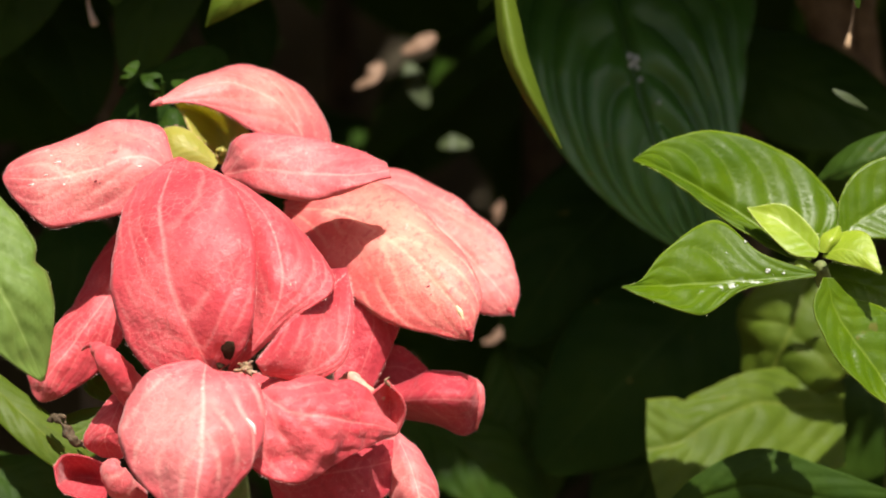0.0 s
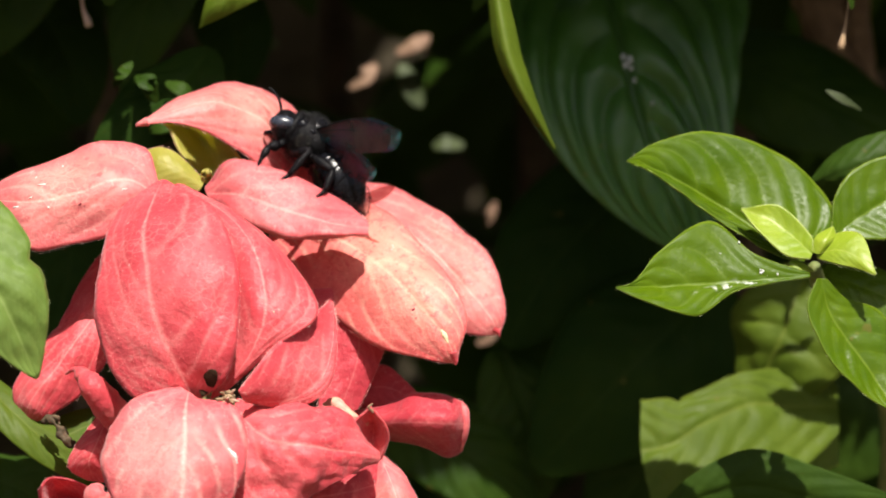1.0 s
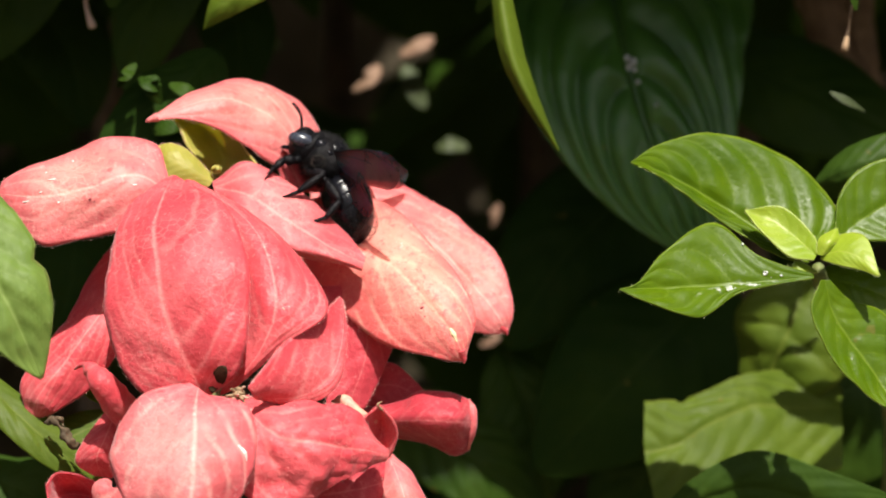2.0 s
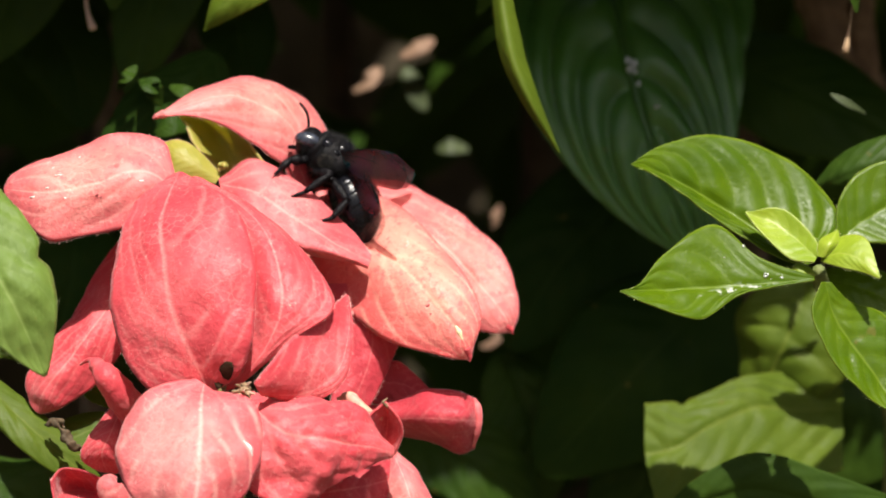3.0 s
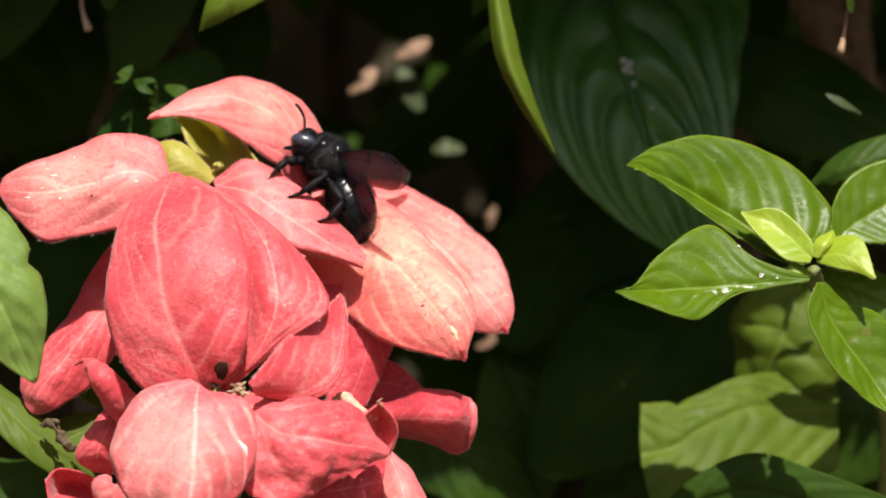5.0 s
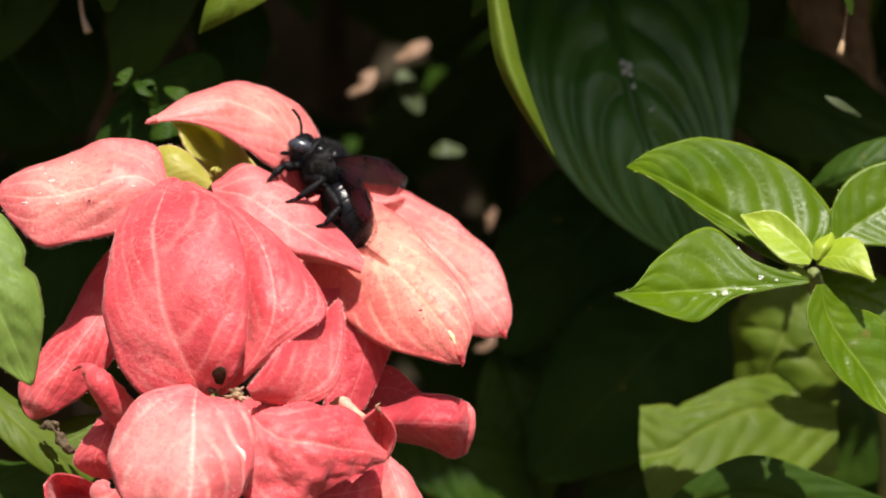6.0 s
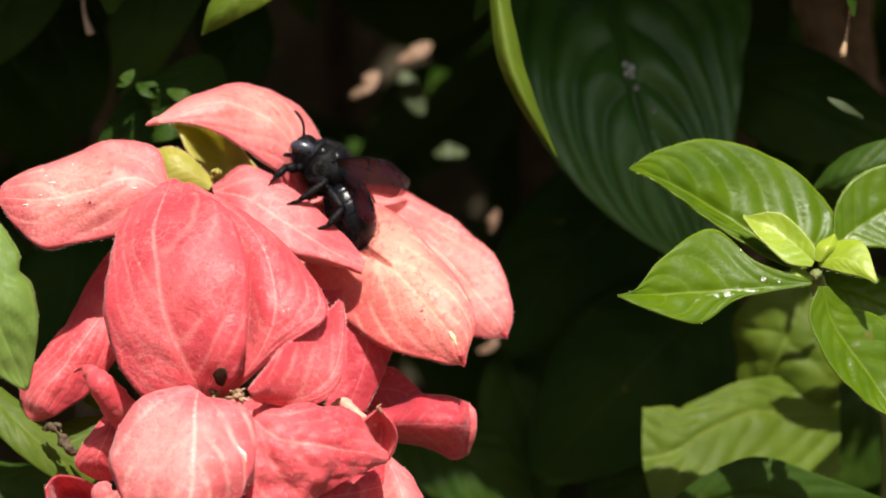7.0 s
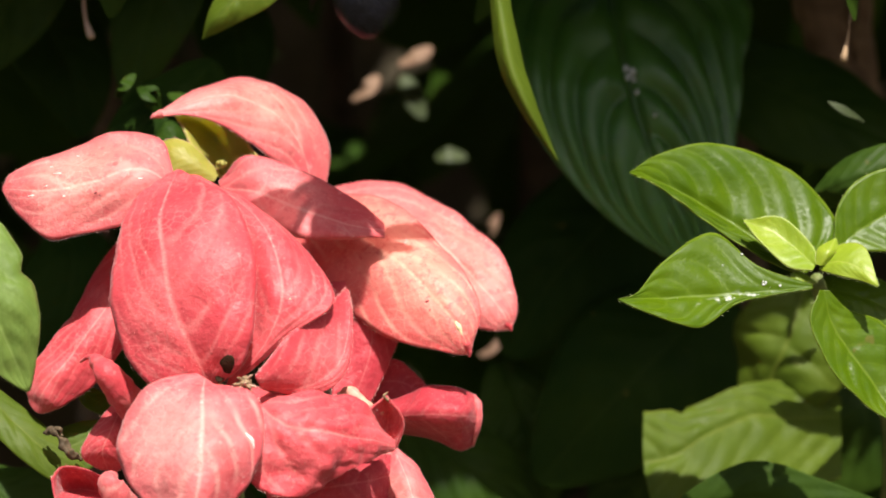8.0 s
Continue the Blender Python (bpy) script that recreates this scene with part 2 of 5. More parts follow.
def wing_material():
    s = Shader("wing_film")
    # Iridescent sheen partly put into the base colour, so it shows at any angle
    s.put(s.bsdf.inputs["Base Color"], s.mix(s.ramp(s.noise(160), 0.4, 0.6), (0.010, 0.13, 0.135), (0.012, 0.075, 0.14)))
    s.bsdf.inputs["Roughness"].default_value = 0.52
    s.bsdf.inputs["Metallic"].default_value = 0.75
    s.put(s.bsdf.inputs["Normal"], s.bump(s.noise(450, 3), 0.5, 0.0004))
    red = s.tree.nodes.new("ShaderNodeBsdfTranslucent")
    red.inputs["Color"].default_value = (0.58, 0.075, 0.07, 1)
    film = s.tree.nodes.new("ShaderNodeMixShader")
    film.inputs[0].default_value = 0.42
    s.tree.links.new(s.bsdf.outputs[0], film.inputs[1])
    s.tree.links.new(red.outputs[0], film.inputs[2])
    t = s.tree.nodes.new("ShaderNodeBsdfTransparent")
    t.inputs["Color"].default_value = (0.50, 0.27, 0.25, 1)
    m = s.tree.nodes.new("ShaderNodeMixShader")
    s.put(m.inputs[0], s.ramp(s.noise(240, 3, 0.5, 3.0), 0.3, 0.7, 0.34, 0.55))
    s.tree.links.new(t.outputs[0], m.inputs[1])
    s.tree.links.new(film.outputs[0], m.inputs[2])
    s.tree.links.new(m.outputs[0], s.out.inputs["Surface"])
    return s.mat


WING = wing_material()

# ---- builders: lengths in millimetres from the flower's middle, x right, y away from the lens, z up ----
MM = 0.001
MIDDLE = Vector((0, 0, EYE))


def spot(p):
    return MIDDLE + Vector(p) * MM


def thing(name, at, label, category, group="", kind=""):
    ob = new(name)
    ob.empty_display_size = 0.01
    ob.location = spot(at)
    return tagged(ob, label, category, group, kind)


def mesh_part(name, verts, faces, mat, parent=None, label="", smooth=True, uvs=None, at=(0, 0, 0)):
    """One mesh under parent; verts in metres, in the parent's space, less the part's own place at."""
    me = bpy.data.meshes.new(name)
    me.from_pydata([tuple(v) for v in verts], [], faces)
    me.materials.append(mat)
    if smooth:
        me.shade_smooth()
    for key, values in (uvs or {}).items():
        layer = me.uv_layers.new(name=key)
        idx = np.empty(len(me.loops), dtype=np.int32)
        me.loops.foreach_get("vertex_index", idx)
        layer.data.foreach_set("uv", np.asarray(values, dtype=np.float32)[idx].ravel())
    ob = new(name, me)
    ob.parent = parent
    ob.location = at
    return tagged(ob, label)


def curve_point(pts, u):
    """Smooth line through three or more points."""
    n = len(pts) - 1
    x = u * n
    i = min(int(x), n - 1)
    f = x - i
    p1, p2 = Vector(pts[i]), Vector(pts[i + 1])
    p0 = Vector(pts[i - 1]) if i else p1 * 2 - p2
    p3 = Vector(pts[i + 2]) if i + 2 <= n else p2 * 2 - p1
    return 0.5 * (2 * p1 + (p2 - p0) * f + (2 * p0 - 5 * p1 + 4 * p2 - p3) * f * f + (3 * p1 - p0 - 3 * p2 + p3) * f ** 3)


def smooth01(x):
    x = max(0.0, min(1.0, x))
    return x * x * (3 - 2 * x)


def finish_blade(name, parent, mat, verts, nu, cols, uv1, uv2, seed, label, pivot, hairs, hair_mat, thick):
    """Links a grid of points as one thick blade, with fine hairs on it where asked for."""
    base = parent.location if parent else Vector((0, 0, 0))
    faces = [(i * cols + j, i * cols + j + 1, (i + 1) * cols + j + 1, (i + 1) * cols + j) for i in range(nu) for j in range(cols - 1)]
    at = Vector((0, 0, 0))
    if pivot:
        at = spot(pivot) - base
        verts = [v - at for v in verts]
    ob = mesh_part(name, verts, faces, mat, parent, label, True, {"veins": uv1, "blade": uv2}, at)
    if hairs:
        rnd = random.Random(len(verts) + int(abs(seed.x) * 100))
        hv, hf = [], []
        for _ in range(hairs):
            i = rnd.randrange(1, nu)
            j = rnd.choice((0, cols - 1)) if rnd.random() < 0.35 else rnd.randrange(1, cols - 1)
            a = verts[i * cols + j]
            e1 = verts[(i + 1) * cols + j] - a
            e2 = verts[i * cols + (j + 1 if j < cols - 1 else j - 1)] - a
            n = e2.cross(e1) if j < cols - 1 else e1.cross(e2)
            if n.length < 1e-12:
                continue
            n.normalize()
            out = -e2.normalized() if j in (0, cols - 1) else n * rnd.choice((1, 1, -1))
            a = a + e1 * rnd.random() + (e2 * rnd.random() if 0 < j < cols - 1 else e2 * 0)
            tip = a + (out + Vector((rnd.gauss(0, 0.4), rnd.gauss(0, 0.4), rnd.gauss(0, 0.4)))).normalized() * rnd.uniform(0.25, 0.65) * MM
            w = e1.normalized() * 0.022 * MM
            k = len(hv)
            hv += [a - w, a + w, tip]
            hf.append((k, k + 1, k + 2))
        mesh_part("fine_hair", hv, hf, hair_mat or FUZZ, ob, "fine pale hairs")
    if thick:
        m = ob.modifiers.new("thickness", "SOLIDIFY")
        m.thickness, m.offset = thick * MM, 0.0
    return ob


def sheet(name, parent, mat, rails, rib=None, veins=7, sweep=0.3, arch=1.25, relief=0.25, crumple=0.5, res=(44, 13), thick=0.35,
          label="", pivot=None, wave=0.0, wrinkle=0.04, hairs=0, notch=None, hair_mat=None):
    """A leaf or sepal skinned over rails that run from its base to its tip, side by side; the rail numbered rib is its midrib.
    arch: how much the side veins bend towards the tip. notch: (side, place, width, depth)."""
    if name.endswith("sepal"):
        hairs = 1500
    base = parent.location if parent else Vector((0, 0, 0))
    last = len(rails) - 1
    rib = last / 2 if rib is None else rib
    seed = Vector((sum(rails[0][0]) * 0.37 % 50, sum(rails[-1][-2]) * 0.73 % 50, 3.0))
    nu, nv = res
    cols = 2 * nv + 1

    def cross_at(u):
        return [curve_point(rail, u) for rail in rails]

    grid, us = [], []
    for i in range(nu + 1):
        u = 0.5 - 0.5 * math.cos(math.pi * i / nu)
        u = 0.6 * u + 0.4 * i / nu
        us.append(u)
        line = cross_at(u)
        row = []
        for j in range(cols):
            v = j / nv - 1
            if notch and notch[0] == (1 if v > 0 else 0):
                v *= 1 - notch[3] * math.exp(-(((u - notch[1]) / notch[2]) ** 2))
            f = (v + 1) * rib if v < 0 else rib + v * (last - rib)
            row.append(curve_point(line, f / last))
        grid.append(row)
    middle = grid[nu // 2]
    scale = ((middle[0] - middle[nv]).length + (middle[-1] - middle[nv]).length) / 2
    verts, uv1, uv2 = [], [], []
    for i in range(nu + 1):
        u = us[i]
        wide = (grid[i][0] - grid[i][nv]).length + (grid[i][-1] - grid[i][nv]).length
        w = min(1.0, wide / (2 * scale))
        for j in range(cols):
            v = j / nv - 1
            x = abs(v)
            k = min(max(i, 2), nu - 2)
            n = (grid[min(nu, k + 1)][j] - grid[k - 1][j]).cross(grid[k][min(cols - 1, j + 1)] - grid[k][max(0, j - 1)])
            n = n.normalized() if n.length > 1e-9 else Vector((0, -1, 0))
            if n.y > 0:
                n = -n
            q = veins * (u - sweep * x ** arch) + (0.25 if v > 0 else 0.0) + 4
            f = q - math.floor(q)
            fade = smooth01(x * 5) * (1 - 0.7 * smooth01((x - 0.7) / 0.3)) * w
            lift = relief * (math.sin(math.pi * f) ** 0.8 - 0.5) * fade - relief * 0.9 * math.exp(-((v * wide / 1.8) ** 2)) * w
            pos = grid[i][j]
            lump = noise.noise(pos * 0.11 + seed) * 1.3 + noise.noise(pos * 0.33 + seed) * 0.45
            lift += lump * crumple * (0.3 + 0.7 * w)
            lift += wrinkle * (noise.noise(pos * 0.5 + seed) + 0.5 * noise.noise(pos * 1.1 + seed)) * (0.2 + 0.8 * w)
            if wave:
                lift += wave * x * x * math.sin(u * 17 + v * 2 + seed.x)
            verts.append(spot(pos + n * lift) - base)
            uv1.append((q, v))
            uv2.append((u, v))
    return finish_blade(name, parent, mat, verts, nu, cols, uv1, uv2, seed, label, pivot, hairs, hair_mat, thick)


def blade(name, parent, mat, mid, half, face=((0, -1, 0), (0, -1, 0)), cup=(30, 30), peak=0.45, power=(0.6, 0.7), acum=0.0,
          veins=7, sweep=0.3, relief=0.25, crumple=0.5, res=(40, 11), thick=0.35, label="", pivot=None, wave=0.0, twist=0.0, hairs=0, notch=None, hair_mat=None):
    """A leaf or sepal: a midrib through the points mid, half widths to its two sides, cupped cross-section, quilted by its veins.
    face: the way its upper side looks at base and tip. cup: degrees by which each side bends down."""
    if name.endswith("sepal"):
        hairs = 1500
    base = parent.location if parent else Vector((0, 0, 0))
    seed = Vector((sum(mid[0]) * 0.37 % 50, sum(mid[-1]) * 0.73 % 50, 3.0))
    nu, nv = res
    a = math.log(0.5) / math.log(peak)
    cols = 2 * nv + 1
    verts, uv1, uv2 = [], [], []
    n0, n1 = Vector(face[0]).normalized(), Vector(face[1]).normalized()
    for i in range(nu + 1):
        u = i / nu
        p = curve_point(mid, u)
        t = (curve_point(mid, min(1, u + 0.01)) - curve_point(mid, max(0, u - 0.01))).normalized()
        n = n0.lerp(n1, smooth01(u))
        n = (n - t * n.dot(t)).normalized()
        if twist:
            n = Matrix.Rotation(radians(twist * u), 3, t) @ n
        s = t.cross(n)
        uu = min(1.0, max(0.0, 0.004 + 0.992 * u))
        w = math.sin(math.pi * uu ** a) ** (power[0] + (power[1] - power[0]) * u) * (1 - acum * smooth01((u - 0.55) / 0.45))
        for j in range(cols):
            v = j / nv - 1
            k = 1 if v > 0 else 0
            wide = half[k] * w
            if notch and notch[0] == k:
                wide *= 1 - notch[3] * math.exp(-(((u - notch[1]) / notch[2]) ** 2))
            bend = radians(cup[k]) * (0.35 + 0.65 * w)
            x = abs(v)
            if abs(bend) > 0.02:
                r = wide / bend
                across, drop = r * math.sin(bend * x), r * (1 - math.cos(bend * x))
            else:
                across, drop = wide * x, 0.0
            q = veins * (u - sweep * x ** 1.25) + (0.25 if v > 0 else 0.0) + 4
            f = q - math.floor(q)
            fade = smooth01(x * 5) * (1 - 0.7 * smooth01((x - 0.7) / 0.3)) * w
            lift = relief * (half[k] / max(half)) * (math.sin(math.pi * f) ** 0.8 - 0.5) * fade - relief * 0.9 * math.exp(-((v * wide / 0.9) ** 2)) * w
            pos = p + s * (across if v > 0 else -across) - n * drop + n * lift
            lump = noise.noise(pos * 0.11 + seed) * 1.3 + noise.noise(pos * 0.33 + seed) * 0.45
            pos = pos + n * (lump * crumple * (0.3 + 0.7 * w))
            if wave:
                pos = pos + n * (wave * x * x * math.sin(u * 17 + v * 2 + seed.x))
            verts.append(spot(pos) - base)
            uv1.append((q, v))
            uv2.append((u, v))
    return finish_blade(name, parent, mat, verts, nu, cols, uv1, uv2, seed, label, pivot, hairs, hair_mat, thick)


def on_blade(ob, x, z, lift=0.1):
    """The point of a blade at x and z, lifted a little towards the lens (mm)."""
    base = ob.location + (ob.parent.location if ob.parent else Vector())
    tree = BVHTree.FromPolygons([v.co + base for v in ob.data.vertices], [tuple(f.vertices) for f in ob.data.polygons])
    hit = tree.ray_cast(spot((x, -200, z)), Vector((0, 1, 0)))[0]
    return Vector((x, (hit.y / MM if hit else 0.0) - lift, z))


def tube_mesh(pts, radii, sides=10, steps=None, cap=True, lump=0.0):
    """Verts (mm) and faces of a tube through pts with radii at them."""
    steps = steps or max(8, 6 * (len(pts) - 1))
    verts, faces = [], []
    ref = Vector((0.3, -1, 0.2))
    for i in range(steps + 1):
        u = i / steps
        p = curve_point(pts, u)
        t = (curve_point(pts, min(1, u + 0.01)) - curve_point(pts, max(0, u - 0.01))).normalized()
        a = (ref - t * ref.dot(t)).normalized()
        b = t.cross(a)
        x = u * (len(radii) - 1)
        k = min(int(x), len(radii) - 2)
        r = radii[k] + (radii[k + 1] - radii[k]) * smooth01(x - k)
        for j in range(sides):
            g = 2 * math.pi * j / sides
            d = a * math.cos(g) + b * math.sin(g)
            rr = r * (1 + lump * noise.noise((p + d * r) * 0.9)) if lump else r
            verts.append(p + d * rr)
    for i in range(steps):
        for j in range(sides):
            k = (j + 1) % sides
            faces.append((i * sides + j, i * sides + k, (i + 1) * sides + k, (i + 1) * sides + j))
    if cap:
        faces.append(tuple(reversed(range(sides))))
        faces.append(tuple(steps * sides + j for j in range(sides)))
    return verts, faces


def tube(name, parent, mat, pts, radii, sides=10, label="", lump=0.0, steps=None):
    base = parent.location if parent else Vector((0, 0, 0))
    verts, faces = tube_mesh(pts, radii, sides, steps, True, lump)
    rows = len(verts) // sides
    uvs = [(k // sides / rows * 3 + 4.4, 0.3 + 0.6 * abs(k % sides * 2 / sides - 1)) for k in range(len(verts))]
    return mesh_part(name, [spot(v) - base for v in verts], faces, mat, parent, label, True, {"veins": uvs, "blade": uvs})


def lumps(name, parent, mat, at, size, count, label="", seed=1):
    """A small withered knot of crumpled flakes."""
    rnd = random.Random(seed)
    base = parent.location
    verts, faces = [], []
    for k in range(count):
        d = Vector((rnd.gauss(0, 1), rnd.gauss(0, 1), rnd.gauss(0, 1))).normalized()
        c = Vector(at) + d * size * rnd.uniform(0.1, 0.6)
        e = Vector((rnd.gauss(0, 1), rnd.gauss(0, 1), rnd.gauss(0, 1))).normalized().cross(d).normalized()
        g = d.cross(e)
        s = size * rnd.uniform(0.25, 0.55)
        i0 = len(verts)
        ring = [c + (e * math.cos(x) + g * math.sin(x)) * s * rnd.uniform(0.6, 1.1) for x in np.linspace(0, 2 * math.pi, 7)[:-1]]
        verts += ring + [c + d * s * 0.5, c - d * s * 0.35]
        for j in range(6):
            faces += [(i0 + j, i0 + (j + 1) % 6, i0 + 6), (i0 + (j + 1) % 6, i0 + j, i0 + 7)]
    return mesh_part(name, [spot(v) - base for v in verts], faces, mat, parent, label)


# ---- ground and what closes the place ----


def flat_ground():
    n, size = 60, 300.0
    verts, faces = [], []
    for i in range(n + 1):
        for j in range(n + 1):
            x, y = [math.copysign(abs(k / n * 2 - 1) ** 3, k / n * 2 - 1) * size for k in (i, j)]
            verts.append((x, y, 0.02 * noise.noise(Vector((x * 2, y * 2, 0)))))
    for i in range(n):
        for j in range(n):
            a = i * (n + 1) + j
            faces.append((a, a + n + 1, a + n + 2, a + 1))
    ob = mesh_part("ground", verts, faces, SOIL)
    tagged(ob, "bare brown garden soil under the shrubs", "ground", kind="structure")


flat_ground()


def simple_leaf(verts, faces, uv1, uv2, c, along, face, length, half):
    """A leaf of twelve quads, bent along its midrib, added to the lists (mm)."""
    face = (face - along * face.dot(along)).normalized()
    side = along.cross(face)
    i0 = len(verts)
    for i in range(7):
        u = i / 6
        w = half * math.sin(math.pi * min(0.985, max(0.02, u)) ** 0.85)
        m = c + along * (length * u) - face * (length * 0.22 * u * u)
        for j, v in enumerate((-1, -0.5, 0, 0.5, 1)):
            verts.append(m + side * (w * v) - face * (0.22 * w * v * v) + face * (0.12 * w * abs(v)))
            uv1.append((8 * (u - 0.3 * abs(v)) + 4, v))
            uv2.append((u, v))
    for i in range(6):
        for j in range(4):
            a = i0 + i * 5 + j
            faces.append((a, a + 1, a + 6, a + 5))


# gaps left in the added overhead leaves, to sun single places: place and radius
FLECKS = [((-6.3, 170.0, 49.8), 5), ((-18.8, 170.0, 41.5), 5), ((-6.8, 175.0, 39.0), 6), ((2.2, 180.0, 25.3), 5), ((11.9, 170.0, -22.6), 3), ((11.9, 170.0, 7.0), 4)]
SLOPE = (TO_SUN.x / TO_SUN.z, TO_SUN.y / TO_SUN.z)


def sunward(p):
    """Where the sun's ray through p crosses the level of the flower."""
    return p[0] - SLOPE[0] * p[2], p[1] - SLOPE[1] * p[2]


def shades_kept(pts, front):
    """Whether a leaf of these points leaves the sunlit front and the gaps free."""
    cast = [sunward(p) for p in pts]
    if min(c[1] for c in cast) < front:
        return False
    cx, cy = sum(c[0] for c in cast) / len(cast), sum(c[1] for c in cast) / len(cast)
    for p, r in FLECKS:
        x, y = sunward(p)
        if min(math.hypot(c[0] - x, c[1] - y) for c in cast) < r + 2 or math.hypot(cx - x, cy - y) < r + 8:
            return False
    return True


def leaf_mass(name, boxes, count, mat, seed, label, size=(50, 95), front=None):
    rnd = random.Random(seed)
    verts, faces, uv1, uv2 = [], [], [], []
    for box in boxes:
        for k in range(count):
            c = Vector([rnd.uniform(*box[i]) for i in range(3)])
            if len(box) > 3:
                c.y += SLOPE[1] * c.z
            along = Vector((rnd.uniform(-1, 1), rnd.uniform(-1, 0.5), rnd.uniform(-1, 0.5))).normalized()
            face = Vector((rnd.gauss(0, 0.5), rnd.uniform(-1, 0), rnd.uniform(0.2, 1))).normalized()
            length = rnd.uniform(*size)
            lists = [], [], [], []
            simple_leaf(*lists, c, along, face, length, length * rnd.uniform(0.2, 0.3))
            if front is not None and not shades_kept(lists[0], front):
                continue
            k = len(verts)
            verts += lists[0]
            faces += [tuple(i + k for i in f) for f in lists[1]]
            uv1 += lists[2]
            uv2 += lists[3]
    ob = mesh_part(name, [spot(v) for v in verts], faces, mat, None, "", True, {"veins": uv1, "blade": uv2})
    return tagged(ob, label, "foliage", kind="stuff")


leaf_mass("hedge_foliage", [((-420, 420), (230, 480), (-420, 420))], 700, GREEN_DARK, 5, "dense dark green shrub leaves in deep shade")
# Unseen leaves added overhead to shade all that lies behind the flower
leaf_mass("canopy_foliage", [((-420, 420), (-140, 470), (110, 330)), ((-300, 300), (66, 140), (105, 190), "edge")], 1700, GREEN_DARK, 8, "unseen dark green leaves added overhead to cast shade", (30, 80), 58)
# Unseen leaves added left and right to block skylight
leaf_mass("side_foliage", [((-460, -300), (60, 420), (-420, 300)), ((300, 460), (60, 420), (-420, 300))], 130, GREEN_DARK, 9, "unseen dark green leaves added at the sides to hold off skylight", (50, 95), 58)


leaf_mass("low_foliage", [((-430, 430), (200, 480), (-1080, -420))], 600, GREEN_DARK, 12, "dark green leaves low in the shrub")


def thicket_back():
    """A rough brown sheet added to close the view, coloured as the shrub's shaded inside."""
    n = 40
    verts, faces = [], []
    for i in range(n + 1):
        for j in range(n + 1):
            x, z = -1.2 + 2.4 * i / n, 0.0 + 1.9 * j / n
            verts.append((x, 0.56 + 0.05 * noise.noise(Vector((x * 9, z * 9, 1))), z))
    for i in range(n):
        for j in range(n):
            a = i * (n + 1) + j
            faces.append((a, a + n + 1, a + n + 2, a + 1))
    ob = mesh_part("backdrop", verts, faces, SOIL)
    tagged(ob, "dark brown sheet added as the shrub's shaded inside", "bank", kind="structure")


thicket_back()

# ---- the pink flower head ----
HEAD_AT = (-38.1, 0.0, -19.3)
head = thing("flower_head", HEAD_AT, "coral pink flower head with large veined sepals on green stem", "flower")
UP, OUT = (0, -0.35, 1), (0, -1, 0.25)

# sepals of the front flower
front_sepal = sheet("sepal", head, PINK_MID, (((-42.7, -30, -25), (-53.4, -29.8, -24.8), (-59.8, -26.4, -13.8), (-60.1, -21.4, 0.1), (-56.2, -12.5, 11.2), (-49.5, -10.3, 14.6)),
      ((-42.3, -30.6, -25.2), (-45, -32.6, -19.4), (-49, -32.1, -10.6), (-50.7, -29.4, -1.9), (-51.7, -21.1, 7.4), (-49.2, -10.8, 14.7)),
      ((-41.8, -30.7, -25.4), (-39.7, -35.4, -18.1), (-39.9, -35.1, -9), (-41.4, -31, 1.1), (-43.8, -20.4, 9.5), (-48.9, -10.9, 14.7)),
      ((-41.4, -30.8, -25.5), (-35.9, -34.3, -21), (-33.9, -33.8, -12.1), (-34.1, -30.9, -1.4), (-37.9, -22.7, 7.9), (-48.6, -11, 14.7))), rib=1, veins=6, sweep=0.5, relief=0.4, crumple=0.9, arch=1.6, wrinkle=0.12)
right_sepal = sheet("sepal", head, PINK_MID, (((-39.4, -27.2, -25.4), (-37.6, -26.2, -18.4), (-36.3, -24, -6.1), (-39.6, -16.6, 5.9), (-48, -6.3, 14.6)),
      ((-38.1, -27.9, -24.9), (-32.1, -30.5, -17.3), (-29.1, -29.2, -7.6), (-34, -19, 5.1), (-47.5, -6.4, 14.7)),
      ((-36.1, -28.6, -23.7), (-27.5, -30.5, -16.2), (-19.7, -26.9, -9.1), (-29.9, -16.5, 4.3), (-46.7, -6.1, 14.6))), veins=6, sweep=0.5, relief=0.4, crumple=0.7, arch=1.6, wrinkle=0.12)
lower_sepal = sheet("sepal", head, PINK_RIBBED, (((-44.6, -31.6, -23.1), (-52.8, -36, -25.2), (-57.5, -38.4, -33.6), (-56.5, -41.6, -40.9), (-48.4, -47.2, -49.5)),
      ((-43.1, -32.7, -24.1), (-42.8, -40.8, -27.2), (-42.6, -47.4, -33.8), (-42.8, -49.8, -40.8), (-44.3, -49.6, -49.7)),
      ((-41.6, -33.6, -25.5), (-34.2, -38.9, -26.3), (-31.9, -41.2, -33.5), (-34.7, -43.5, -41.3), (-40.8, -47.7, -49.4))), veins=3, sweep=0.9, relief=0.2, crumple=1.1, arch=1.2)
crumpled_sepal = sheet("sepal", head, PINK, (((-34.6, -28.6, -25.3), (-27, -30.3, -27.1), (-18.9, -27.9, -26.5), (-13.8, -26.4, -30.1), (-9, -26.6, -35.7)),
      ((-35.3, -30.1, -26.9), (-28.7, -36.3, -32.4), (-20.6, -35.5, -33.8), (-14.7, -32, -35), (-8.7, -26.9, -36.4)),
      ((-36.3, -30.8, -28.9), (-35.5, -38, -41.4), (-25.6, -37, -45.3), (-17.2, -32.3, -40.4), (-8.8, -27.3, -37.2))), veins=5, sweep=0.5, relief=0.3, crumple=1.8, wave=0.5, wrinkle=0.32, res=(70, 22))
